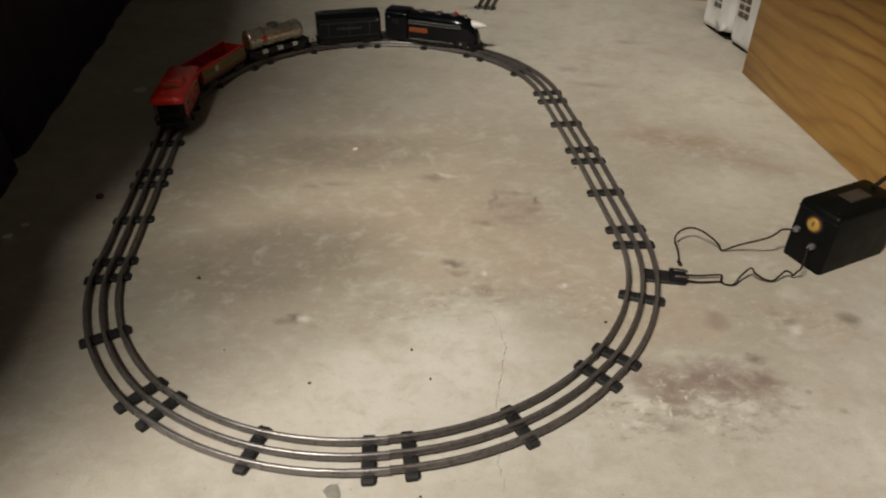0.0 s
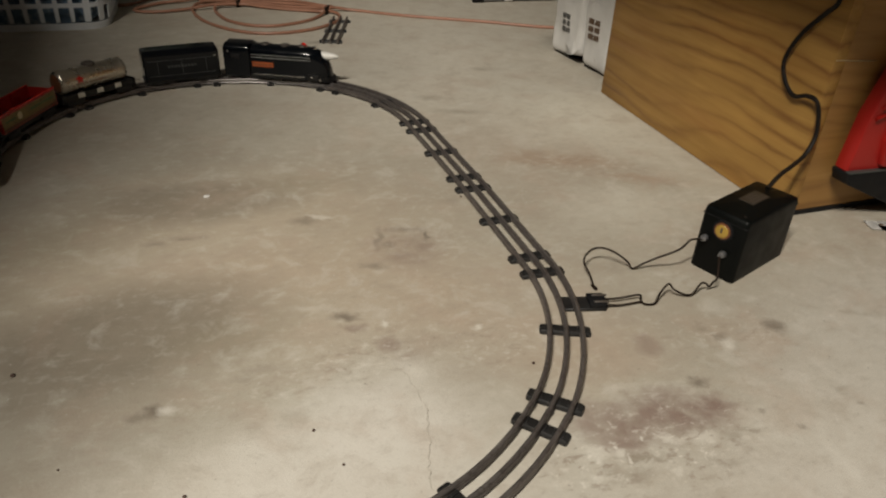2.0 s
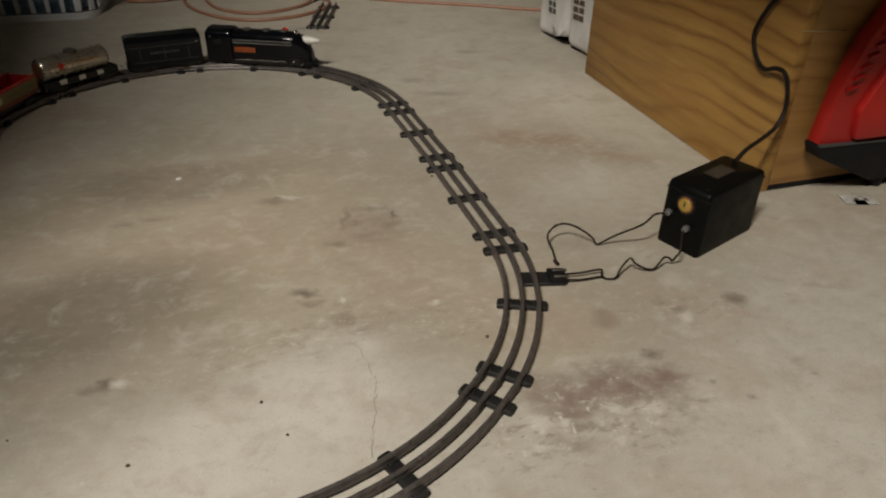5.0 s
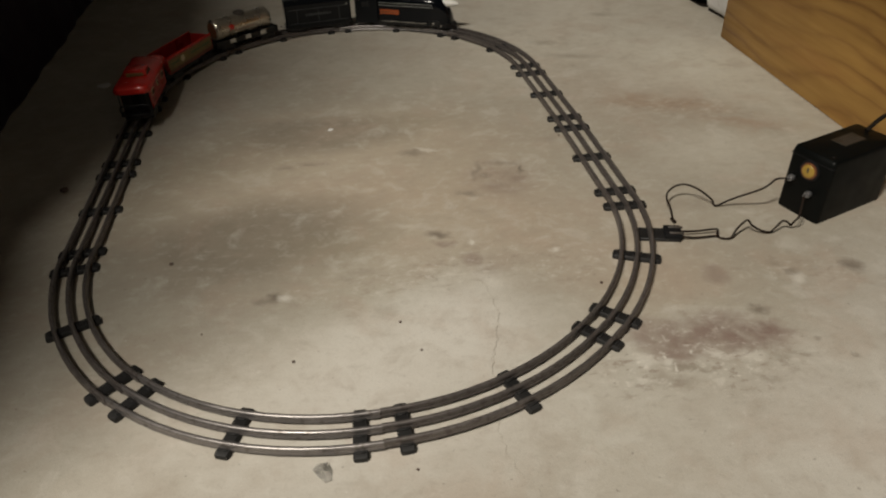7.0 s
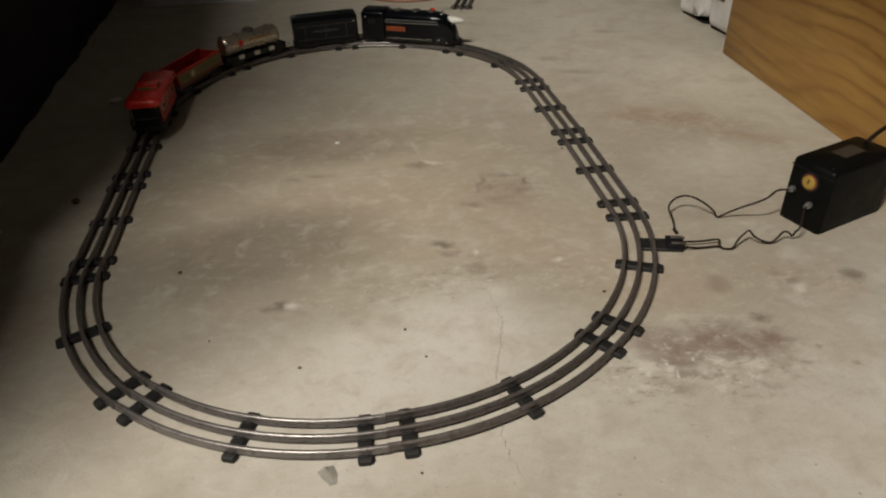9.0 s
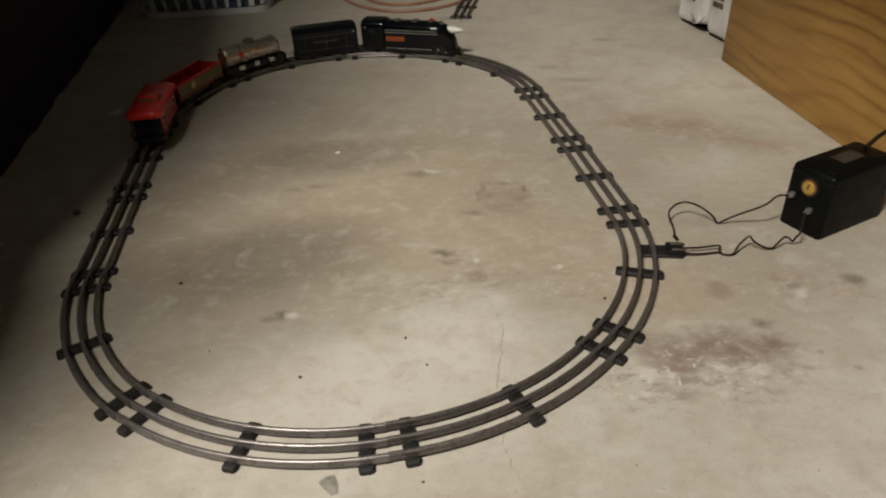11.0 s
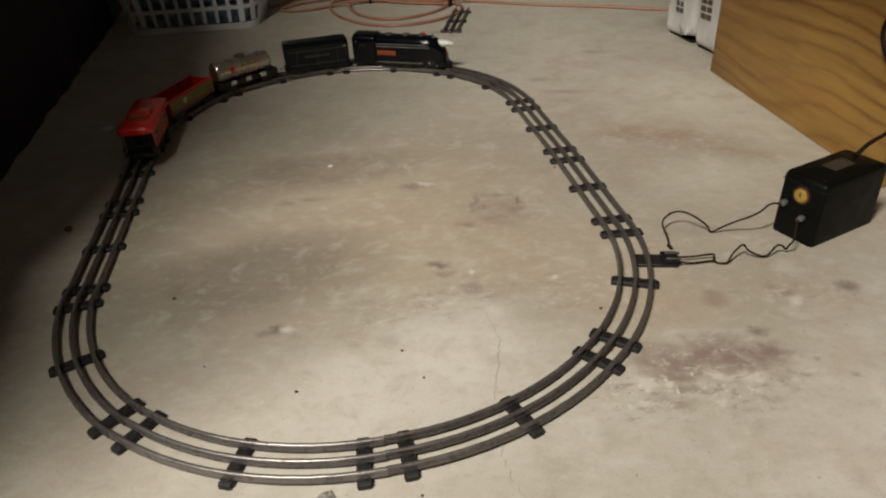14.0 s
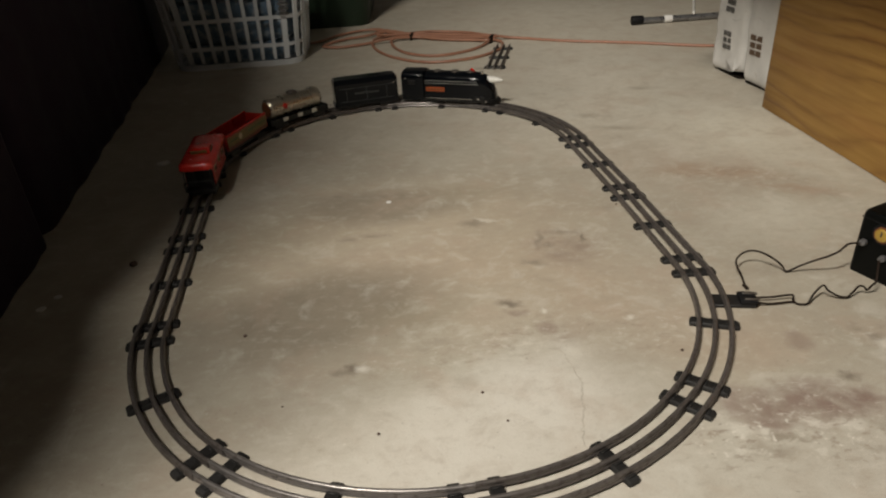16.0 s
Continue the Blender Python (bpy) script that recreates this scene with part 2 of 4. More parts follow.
DARK_MARKS = [
    (0.515, -0.393, 0.0117, 0.0100, 0.80),
    (0.382, -0.441, 0.0095, 0.0050, 0.75),
    (0.446, -0.393, 0.0073, 0.0078, 0.55),
    (0.090, -0.247, 0.0117, 0.0071, 0.85),
    (-0.095, -0.331, 0.0085, 0.0080, 0.85),
    (-0.109, -0.337, 0.0108, 0.0050, 0.50),
    (0.195, -0.092, 0.0221, 0.0073, 0.55),
    (0.163, -0.107, 0.0032, 0.0332, 0.50),
    (0.171, -0.124, 0.0054, 0.0102, 0.40),
    (0.141, -0.164, 0.0126, 0.0073, 0.55),
    (0.222, -0.115, 0.0032, 0.0073, 0.90),
    (0.084, -0.039, 0.0180, 0.0081, 0.55),
    (-0.056, -0.042, 0.0190, 0.0050, 0.55),
    (0.414, -0.490, 0.0041, 0.0028, 0.40),
    (0.433, -0.516, 0.0032, 0.0042, 0.45),
    (0.510, -0.508, 0.0045, 0.0036, 0.45),
]
PALE_CHIPS = [
    (0.314, -0.494, 0.0266, 0.0022, 0.75),
    (0.341, -0.500, 0.0126, 0.0064, 0.50),
    (0.266, -0.498, 0.0054, 0.0050, 0.65),
    (0.249, -0.487, 0.0136, 0.0072, 0.45),
    (0.448, -0.403, 0.0085, 0.0078, 0.55),
    (0.125, -0.271, 0.0032, 0.0041, 0.70),
    (0.214, -0.305, 0.0032, 0.0054, 0.60),
    (-0.085, -0.331, 0.0063, 0.0080, 0.80),
    (0.105, -0.033, 0.0158, 0.0041, 0.45),
    (0.438, -0.559, 0.0063, 0.0375, 0.25),
    (0.232, -0.512, 0.0045, 0.0050, 0.50),
    (0.132, -0.351, 0.0095, 0.0073, 0.30),
    (0.063, -0.226, 0.0231, 0.0071, 0.30),
]
FAR_MARKS = [
    (0.005, 0.765, 0.03, 0.012, 0.9),
    (-0.05, 0.77, 0.02, 0.01, 0.7),
    (0.03, 0.79, 0.03, 0.008, 0.6),
    (0.245, 0.77, 0.025, 0.014, 0.7),
    (0.38, 0.36, 0.03, 0.012, 0.5),
    (0.41, 0.28, 0.04, 0.014, 0.5),
    (0.55, 0.5, 0.03, 0.012, 0.5),
    (0.43, -0.25, 0.04, 0.012, 0.5),
    (-0.095, -0.045, 0.012, 0.006, 0.6),
]


def plywood(name, light, dark, seed):
    """Rotary-cut softwood veneer: long wavy bands along local x."""
    m = Nodes(name, 0.55)
    s = m.add("ShaderNodeSeparateXYZ")
    m.link(m.coord, s.inputs[0])
    bend = m.noise(3.0, 2, 0.45, 0.25, m.place((seed, 0, 0), scale=(0.5, 1, 1.3)))
    height = m.math("ADD", s.outputs["Z"], m.math("MULTIPLY", s.outputs["X"], 0.02))
    ragged = m.noise(130, 3, 0.6, 0.0, m.place((seed, 4, 0), scale=(0.12, 1, 1.0)))
    wobble = m.noise(14.0, 2, 0.5, 0.0, m.place((seed, 1, 0), scale=(0.5, 1, 1.3)))
    level = m.math("ADD", m.math("MULTIPLY", height, 80.0), m.math("ADD", m.math("MULTIPLY", bend, 13.0), m.math("ADD", m.math("MULTIPLY", wobble, 1.6), m.math("MULTIPLY", ragged, 0.7))))
    late = m.math("POWER", m.span(m.math("PINGPONG", level, 1.0), 0.2, 1.0), 2.2)
    late = m.math("MULTIPLY", late, m.span(m.noise(5.0, 3, 0.5, 0.0, m.place((seed, 2, 0), scale=(0.5, 1, 1.6))), 0.38, 0.62, 0.25, 1.0))
    fibre = m.noise(70, 4, 0.6, 0.0, m.place(scale=(0.05, 1, 1.0)))
    broad = m.noise(3.0, 4, 0.6, 0.4)
    streak = m.noise(26, 4, 0.6, 0.2, m.place((seed, 6, 0), scale=(0.1, 1, 1.0)))
    col = m.mix(late, light, dark)
    col = m.mix(m.span(streak, 0.5, 0.7, 0.0, 0.4), col, tuple(c * k for c, k in zip(dark, (1.25, 1.0, 0.8))))
    col = m.mix(m.span(fibre, 0.4, 0.75, 0.0, 0.35), col, tuple(c * 0.6 for c in dark))
    col = m.mix(m.span(broad, 0.45, 0.75, 0.0, 0.45), col, tuple(c * 0.75 for c in dark))
    m.colour(col)
    m.rough(m.span(fibre, 0.3, 0.7, 0.42, 0.65))
    return m.bump(m.math("ADD", fibre, m.math("MULTIPLY", late, 0.6)), 0.25, 0.0006).mat


M_CONCRETE = concrete()
M_WALL = painted("wall_paint", (0.15, 0.142, 0.13), (0.1, 0.092, 0.085), 0.8, scale=3, wear=0.66)
M_PLY_SIDE = plywood("plywood_side", (0.395, 0.222, 0.054), (0.2, 0.088, 0.019), 1.7)
# the front's plywood is coloured darker, for the shade on that face
M_PLY_FRONT = plywood("plywood_front", (0.33, 0.178, 0.05), (0.22, 0.107, 0.029), 5.3)
M_RAIL = painted("dull_rail", (0.165, 0.147, 0.138), (0.09, 0.074, 0.066), 0.36, metal=0.6, scale=45, wear=0.5, bump=0.15)
M_RAIL_TOP = painted("bright_rail", (0.25, 0.232, 0.225), (0.12, 0.1, 0.09), 0.33, metal=0.7, scale=45, wear=0.55, bump=0.12)
M_TIE = painted("black_tie", (0.009, 0.0085, 0.0085), (0.034, 0.027, 0.022), 0.58, scale=70, wear=0.6)
M_PIN = painted("steel_pin", (0.45, 0.43, 0.41), (0.2, 0.15, 0.12), 0.3, metal=1.0)
M_BLACK = painted("black_enamel", (0.0025, 0.0035, 0.0052), (0.01, 0.011, 0.014), 0.1, coat=0.0, wear=0.74, bump=0.03, spec=0.3)
M_FRAME = painted("black_frame", (0.005, 0.005, 0.0055), (0.02, 0.017, 0.015), 0.4)
M_RED = painted("red_enamel", (0.62, 0.022, 0.014), (0.4, 0.015, 0.01), 0.2, coat=0.3, wear=0.72, bump=0.03)
M_DEEPRED = painted("red_litho", (0.42, 0.02, 0.015), (0.22, 0.012, 0.01), 0.3, wear=0.66)
M_SILVER = painted("tin_silver", (0.55, 0.5, 0.42), (0.3, 0.24, 0.17), 0.27, metal=0.9, scale=40, wear=0.6, bump=0.08)
M_CREAM = painted("cream_litho", (0.6, 0.5, 0.3), (0.3, 0.2, 0.1), 0.4)
M_OLIVE = painted("olive_litho", (0.23, 0.16, 0.05), (0.1, 0.05, 0.02), 0.4, scale=90, wear=0.52)
M_GREEN = painted("green_litho", (0.09, 0.13, 0.04), (0.05, 0.05, 0.02), 0.4)
M_BROWN = painted("brown_litho", (0.16, 0.06, 0.025), (0.07, 0.03, 0.015), 0.4, wear=0.56)
M_WHITE = painted("white_paint", (0.75, 0.74, 0.7), (0.5, 0.48, 0.42), 0.4)
M_GREYLINE = painted("grey_litho", (0.05, 0.054, 0.054), (0.02, 0.02, 0.02), 0.35)
# locomotive line colour, lightened to stand in for the shine on it
M_PALELINE = painted("pale_line", (0.34, 0.34, 0.32), (0.1, 0.1, 0.1), 0.3)
M_HATCH = painted("hatch_brown", (0.06, 0.05, 0.042), (0.03, 0.025, 0.02), 0.4)
M_CHROME = painted("chrome", (0.72, 0.71, 0.69), (0.4, 0.38, 0.35), 0.14, metal=1.0, wear=0.75)
M_ORANGE = painted("orange_litho", (0.4, 0.085, 0.02), (0.16, 0.04, 0.015), 0.35, scale=140, wear=0.52)
M_BAKELITE = painted("bakelite", (0.003, 0.0036, 0.0034), (0.008, 0.0085, 0.008), 0.42, coat=0.0, scale=40, wear=0.7, spec=0.11)
M_LABEL = painted("worn_plate", (0.055, 0.047, 0.036), (0.035, 0.028, 0.022), 0.4, metal=0.4, scale=90, wear=0.5)
M_YELLOW = painted("yellow_dial", (0.38, 0.245, 0.045), (0.2, 0.11, 0.02), 0.4)
M_WIRE = painted("dark_wire", (0.016, 0.01, 0.007), (0.05, 0.033, 0.023), 0.6, spec=0.12)
M_CORD = painted("dark_cord", (0.01, 0.007, 0.005), (0.06, 0.03, 0.018), 0.6, scale=20, wear=0.6, spec=0.18)
M_ORANGECORD = painted("orange_cord", (0.31, 0.15, 0.095), (0.2, 0.1, 0.065), 0.5, scale=25)
M_BASKET = painted("white_plastic", (0.66, 0.69, 0.72), (0.5, 0.52, 0.55), 0.4, scale=12, wear=0.7)
M_BLUE = painted("blue_cloth", (0.12, 0.185, 0.26), (0.36, 0.4, 0.44), 0.8, scale=14, wear=0.5, bump=0.3)
M_GREENBIN = painted("dark_green_plastic", (0.008, 0.02, 0.009), (0.012, 0.02, 0.012), 0.5, scale=6)
M_MAROON = painted("dark_maroon_fabric", (0.014, 0.004, 0.014), (0.008, 0.003, 0.008), 0.95, scale=20, bump=0.4)
M_SACK = painted("grey_film", (0.2, 0.18, 0.22), (0.1, 0.09, 0.12), 0.45, scale=10)
M_CARTON = painted("white_carton", (0.66, 0.65, 0.63), (0.45, 0.42, 0.38), 0.6, scale=15, wear=0.66)
M_INK = painted("grey_ink", (0.07, 0.068, 0.065), (0.3, 0.29, 0.28), 0.6, scale=160, wear=0.55)
M_INKBROWN = painted("brown_ink", (0.1, 0.06, 0.035), (0.3, 0.24, 0.18), 0.6, scale=160, wear=0.55)
M_TUBE = painted("grey_tube", (0.3, 0.3, 0.31), (0.15, 0.15, 0.15), 0.3, metal=0.8)
M_RUBBER = painted("black_rubber", (0.006, 0.006, 0.007), (0.015, 0.015, 0.015), 0.6, spec=0.25)
M_REDCASE = painted("red_plastic", (0.33, 0.012, 0.009), (0.22, 0.009, 0.008), 0.38, scale=10, wear=0.72)
M_PAPER = painted("paper", (0.72, 0.71, 0.69), (0.55, 0.53, 0.5), 0.8, scale=30)
M_GRIT = painted("dark_grit", (0.075, 0.045, 0.034), (0.16, 0.11, 0.09), 0.8)
M_CRACK = painted("crack_dirt", (0.4, 0.365, 0.31), (0.55, 0.52, 0.46), 0.9, scale=120, wear=0.5)
M_CLEAR = Nodes("clear_chip", 0.12).colour((0.86, 0.85, 0.82))
M_CLEAR.bsdf.inputs["Transmission Weight"].default_value = 0.85
M_CLEAR = M_CLEAR.mat


# ---- mesh helpers ----
def part(name, bm, material, parent=None, label="", smooth=True, m=None):
    """Links a bmesh as one mesh object, under a thing or a part if one is given."""
    bmesh.ops.recalc_face_normals(bm, faces=bm.faces)
    me = bpy.data.meshes.new(name)
    bm.to_mesh(me)
    bm.free()
    me.materials.append(material)
    for p in me.polygons:
        p.use_smooth = smooth
    if smooth:
        me.set_sharp_from_angle(angle=radians(38))
    ob = new(name, me)
    if parent:
        ob.parent = parent
    if m is not None:
        ob.matrix_basis = m
    return tagged(ob, label) if label else ob


def thing(name, m, label, category, group=""):
    ob = new(name)
    ob.empty_display_size = 0.02
    ob.matrix_basis = m
    return tagged(ob, label, category, group)


def box(size, at=(0, 0, 0), bevel=0.0, segments=2, bm=None, turn=None):
    """A box with its middle at the given place; bevelled edges."""
    b = bmesh.new()
    bmesh.ops.create_cube(b, size=1.0)
    bmesh.ops.scale(b, vec=size, verts=b.verts)
    if bevel:
        bmesh.ops.bevel(b, geom=list(b.edges), offset=bevel, segments=segments, profile=0.5, affect="EDGES")
    if turn:
        bmesh.ops.transform(b, matrix=turn, verts=b.verts)
    bmesh.ops.translate(b, vec=at, verts=b.verts)
    return b if bm is None else join(bm, b)


def join(bm, b):
    me = bpy.data.meshes.new("scratch")
    b.to_mesh(me)
    b.free()
    bm.from_mesh(me)
    bpy.data.meshes.remove(me)
    return bm


def rod(p, q, r, r2=None, sides=16, bm=None, bevel=0.0):
    """A cylinder or cone from p to q."""
    p, q = Vector(p), Vector(q)
    b = bmesh.new()
    bmesh.ops.create_cone(b, cap_ends=True, segments=sides, radius1=r, radius2=r if r2 is None else r2, depth=(q - p).length)
    if bevel:
        edges = [e for e in b.edges if len(e.link_faces) == 2 and any(len(f.verts) > 4 for f in e.link_faces)]
        bmesh.ops.bevel(b, geom=edges, offset=bevel, segments=2, profile=0.5, affect="EDGES")
    turn = (q - p).to_track_quat("Z", "Y").to_matrix().to_4x4()
    bmesh.ops.transform(b, matrix=Matrix.Translation((p + q) / 2) @ turn, verts=b.verts)
    return b if bm is None else join(bm, b)


def loft(rings, closed=True, caps=True, bm=None):
    """Skins rings of points that all have the same count."""
    b = bm or bmesh.new()
    rows = [[b.verts.new(p) for p in ring] for ring in rings]
    n = len(rows[0])
    for a, c in zip(rows, rows[1:]):
        for i in range(n if closed else n - 1):
            j = (i + 1) % n
            b.faces.new((a[i], a[j], c[j], c[i]))
    if caps and closed:
        b.faces.new(rows[0])
        b.faces.new(rows[-1])
    return b


def smooth_path(points, steps=8):
    """A Catmull-Rom curve through the points."""
    p = [Vector(v) for v in points]
    p = [2 * p[0] - p[1]] + p + [2 * p[-1] - p[-2]]
    out = []
    for a, b, c, d in zip(p, p[1:], p[2:], p[3:]):
        for k in range(steps):
            t = k / steps
            out.append(0.5 * (2 * b + (c - a) * t + (2 * a - 5 * b + 4 * c - d) * t * t + (3 * b - a - 3 * c + d) * t**3))
    return out + [p[-2]]


def tube(points, r, sides=8, steps=8, flat=1.0, bm=None):
    """A round or flattened cord along a smooth path."""
    path = smooth_path(points, steps)
    rings, side = [], None
    for i, c in enumerate(path):
        ahead = (path[min(i + 1, len(path) - 1)] - path[max(i - 1, 0)]).normalized()
        if side is None:
            side = ahead.cross(Vector((0, 0, 1)))
            if side.length < 1e-3:
                side = Vector((1, 0, 0))
        side = (side - ahead * side.dot(ahead)).normalized()
        up = side.cross(ahead)
        rings.append([c + side * (r * math.cos(a)) + up * (r * flat * math.sin(a)) for a in (2 * math.pi * k / sides for k in range(sides))])
    return loft(rings, bm=bm)


def prism(outline, y0, y1, bm=None, bevel=0.0):
    """A slab with an outline in x and z, between two depths."""
    b = bmesh.new()
    front = [b.verts.new((x, y0, z)) for x, z in outline]
    back = [b.verts.new((x, y1, z)) for x, z in outline]
    b.faces.new(front)
    b.faces.new(back[::-1])
    n = len(outline)
    for i in range(n):
        j = (i + 1) % n
        b.faces.new((front[i], front[j], back[j], back[i]))
    if bevel:
        bmesh.ops.recalc_face_normals(b, faces=b.faces)
        bmesh.ops.bevel(b, geom=list(b.edges), offset=bevel, segments=2, profile=0.5, affect="EDGES")
    return b if bm is None else join(bm, b)


def arch(w, zb, zs, zt, n=10, power=2.0):
    """Half-open body section as (y, z): straight sides, rounded top."""
    out = [(-w, zb), (-w, zs)]
    for k in range(1, n):
        a = math.pi * (1 - k / n)
        c, s = math.cos(a), math.sin(a)
        out.append((w * math.copysign(abs(c) ** (2 / power), c), zs + (zt - zs) * abs(s) ** (2 / power)))
    return out + [(w, zs), (w, zb)]


def rounded(w, d, r, n=5):
    """A rounded rectangle's outline about the origin, going round once."""
    out = []
    for sx, sy, start in ((1, 1, 0), (-1, 1, 90), (-1, -1, 180), (1, -1, 270)):
        for k in range(n + 1):
            a = radians(start + 90 * k / n)
            out.append((sx * (w / 2 - r) + r * math.cos(a), sy * (d / 2 - r) + r * math.sin(a)))
    return out


# ---- setting ----
def slab(name, size, at, material, label):
    b = box(size)
    return tagged(part(name, b, material, None, label, smooth=False, m=pose(*at)), category=name.split("_")[0], kind="structure")


floor = slab("floor", (6.0, 7.0, 0.1), (0.0, 0.6, 0.0), M_CONCRETE, "bare stained concrete garage floor with cracks")
floor.data.transform(Matrix.Translation((0.0, 0.6, -0.05)))
floor.matrix_basis = Matrix()
slab("wall_north", (6.2, 0.1, 2.9), (0.0, 4.15, 1.45), M_WALL, "plain painted garage wall")
slab("wall_south", (6.2, 0.1, 2.9), (0.0, -2.95, 1.45), M_WALL, "plain painted garage wall")
slab("wall_west", (0.1, 7.0, 2.9), (-3.05, 0.6, 1.45), M_WALL, "plain painted garage wall")
slab("wall_east", (0.1, 7.0, 2.9), (3.05, 0.6, 1.45), M_WALL, "plain painted garage wall")
slab("ceiling", (6.2, 7.2, 0.1), (0.0, 0.6, 2.95), M_WALL, "plain garage ceiling")


def crack(points, width):
    rng = random.Random(4)
    path = smooth_path([(x, y, 0.0008) for x, y in points], 7)
    b = bmesh.new()
    rows = []
    for i, p in enumerate(path):
        ahead = (path[min(i + 1, len(path) - 1)] - path[max(i - 1, 0)]).normalized()
        side = Vector((-ahead.y, ahead.x, 0))
        p = p + side * rng.uniform(-0.002, 0.002)
        w = width * rng.uniform(0.3, 1.0) * min(1.0, 0.2 + 4 * min(i, len(path) - 1 - i) / len(path))
        rows.append((b.verts.new(p + side * w), b.verts.new(p - side * w)))
    for (a, c), (d, e) in zip(rows, rows[1:]):
        b.faces.new((a, c, e, d))
    part("crack", b, M_CRACK, floor, "hairline crack with dirt", smooth=False)


crack([(0.105, -0.31), (0.122, -0.345), (0.127, -0.385), (0.1265, -0.407), (0.117, -0.44), (0.108, -0.47), (0.106, -0.51), (0.097, -0.55), (0.105, -0.586), (0.125, -0.63)], 0.00045)


# ---- toy railway track ----
R, S, GAUGE, RAIL_TOP = 0.3175, 0.2225, 0.0165, 0.011


def rail_section():
    """Tubular rail across: foot, web and round head, as (u, z)."""
    head = [(0.0023 * math.cos(a), 0.0088 + 0.0023 * math.sin(a)) for a in (radians(-35 + 250 * k / 9) for k in range(10))]
    return [(0.0027, 0.0040), (0.0022, 0.0048), (0.0016, 0.0068)] + head + [(-0.0016, 0.0068), (-0.0022, 0.0048), (-0.0027, 0.0040)]


def tie(bm=None):
    """A pressed tin tie: a shallow channel with rounded ends, long side along x."""
    rings = []
    for x, w, h in ((-0.0262, 0.0035, 0.0022), (-0.0256, 0.0056, 0.0042), (-0.0235, 0.0064, 0.0052), (0.0235, 0.0064, 0.0052), (0.0256, 0.0056, 0.0042), (0.0262, 0.0035, 0.0022)):
        rings.append([(x, -w, 0.0), (x, -w, h * 0.7), (x, -w * 0.8, h), (x, w * 0.8, h), (x, w, h * 0.7), (x, w, 0.0)])
    return loft(rings)


def clinch(u):
    """The two tabs of a tie that hold one rail's foot."""
    b = box((0.0022, 0.008, 0.0016), (u - 0.0042, 0, 0.0058), 0.0004, 1)
    return box((0.0022, 0.008, 0.0016), (u + 0.0042, 0, 0.0058), 0.0004, 1, b)


def track_piece(name, curve, label, metal=None):
    """One section of three-rail track about its middle: three rails with pins, three ties."""
    piece = thing(name, Matrix(), label, "toy track", "track sections")
    half = math.pi / 8

    def along(u, f):
        if curve:
            a = half * f
            return Vector(((R + u) * math.cos(a) - R, (R + u) * math.sin(a), 0)), a
        return Vector((u, S / 2 * f, 0)), 0.0

    for u in (-GAUGE, 0.0, GAUGE):
        rings = []
        steps = 12 if curve else 2
        for k in range(steps + 1):
            c, a = along(u, (2 * k / steps - 1) * 0.998)
            rings.append([c + Vector((math.cos(a) * du, math.sin(a) * du, z)) for du, z in rail_section()])
        rail = part("rail", loft(rings), metal or M_RAIL, piece)
        c, a = along(u, 1.0)
        d = Vector((-math.sin(a), math.cos(a), 0)) * 0.004
        c.z = 0.0089
        part("pin", rod(c - d, c + d, 0.0012, sides=8), M_PIN, rail, "bright steel joining pin")
    for f in (-1, 0, 1):
        inset = 0.0185 / (R * half if curve else S / 2)
        c, a = along(0.0, f * (1 - inset))
        t = part("tie", tie(), M_TIE, piece, m=Matrix.Translation(c) @ pose(0, 0, 0, 0, 0, math.degrees(a)))
        for u in (-GAUGE, 0.0, GAUGE):
            part("clip", clinch(u), M_TIE, t)
    return piece


curved = track_piece("curved_track", True, "curved three-rail tin toy track section on the floor")
shiny = track_piece("curved_track", True, "brighter curved three-rail tin toy track section on the floor", M_RAIL_TOP)
straight = track_piece("straight_track", False, "straight three-rail tin toy track section on the floor")
# joints of the oval in clockwise order, slightly out of true as laid by hand
C = R * math.sqrt(0.5)
JOINTS = [(0.0, S + R - 0.001), (C, S + C + 0.001), (R + 0.0025, S + 0.003), (R + 0.007, 0.003), (R + 0.005, -S + 0.0045), (C + 0.003, -S - C + 0.0085), (0.0005, -S - R + 0.0112),
          (-C + 0.001, -S - C + 0.005), (-R - 0.0015, -S - 0.003), (-R - 0.006, -0.005), (-R - 0.009, S - 0.006), (-C, S + C)]
laid = set()
for n, (ax, ay) in enumerate(JOINTS):
    bx, by = JOINTS[(n + 1) % len(JOINTS)]
    heading = math.degrees(math.atan2(ay - by, ax - bx))
    model = straight if n in (2, 3, 8, 9) else shiny if n in (0, 6) else curved
    sag = 0.0 if model is straight else R * (1 - math.cos(math.pi / 8))
    m = pose((ax + bx) / 2, (ay + by) / 2, 0, 0, 0, heading - 90) @ pose(sag, 0, 0)
    if model.name in laid:
        copy_thing(model, m)
    else:
        model.matrix_basis = m
        laid.add(model.name)
tagged(copy_thing(straight, pose(0.313, 0.85, 0, 0, 0, -18.5)), "spare straight toy track section lying beside the orange cord")


# ---- train ----
def track_point(s):
    """The middle of the track at s metres clockwise from the far end."""
    q, side = R * math.pi / 2, 1 if s >= 0 else -1
    s = abs(s)
    if s < q:
        return Vector((side * R * math.sin(s / R), S + R * math.cos(s / R), 0))
    return Vector((side * R, S - (s - q), 0))


def on_track(s, half):
    a, b = track_point(s - half), track_point(s + half)
    c, d = (a + b) / 2, b - a
    return pose(c.x, c.y, RAIL_TOP, 0, 0, math.degrees(math.atan2(d.y, d.x)))


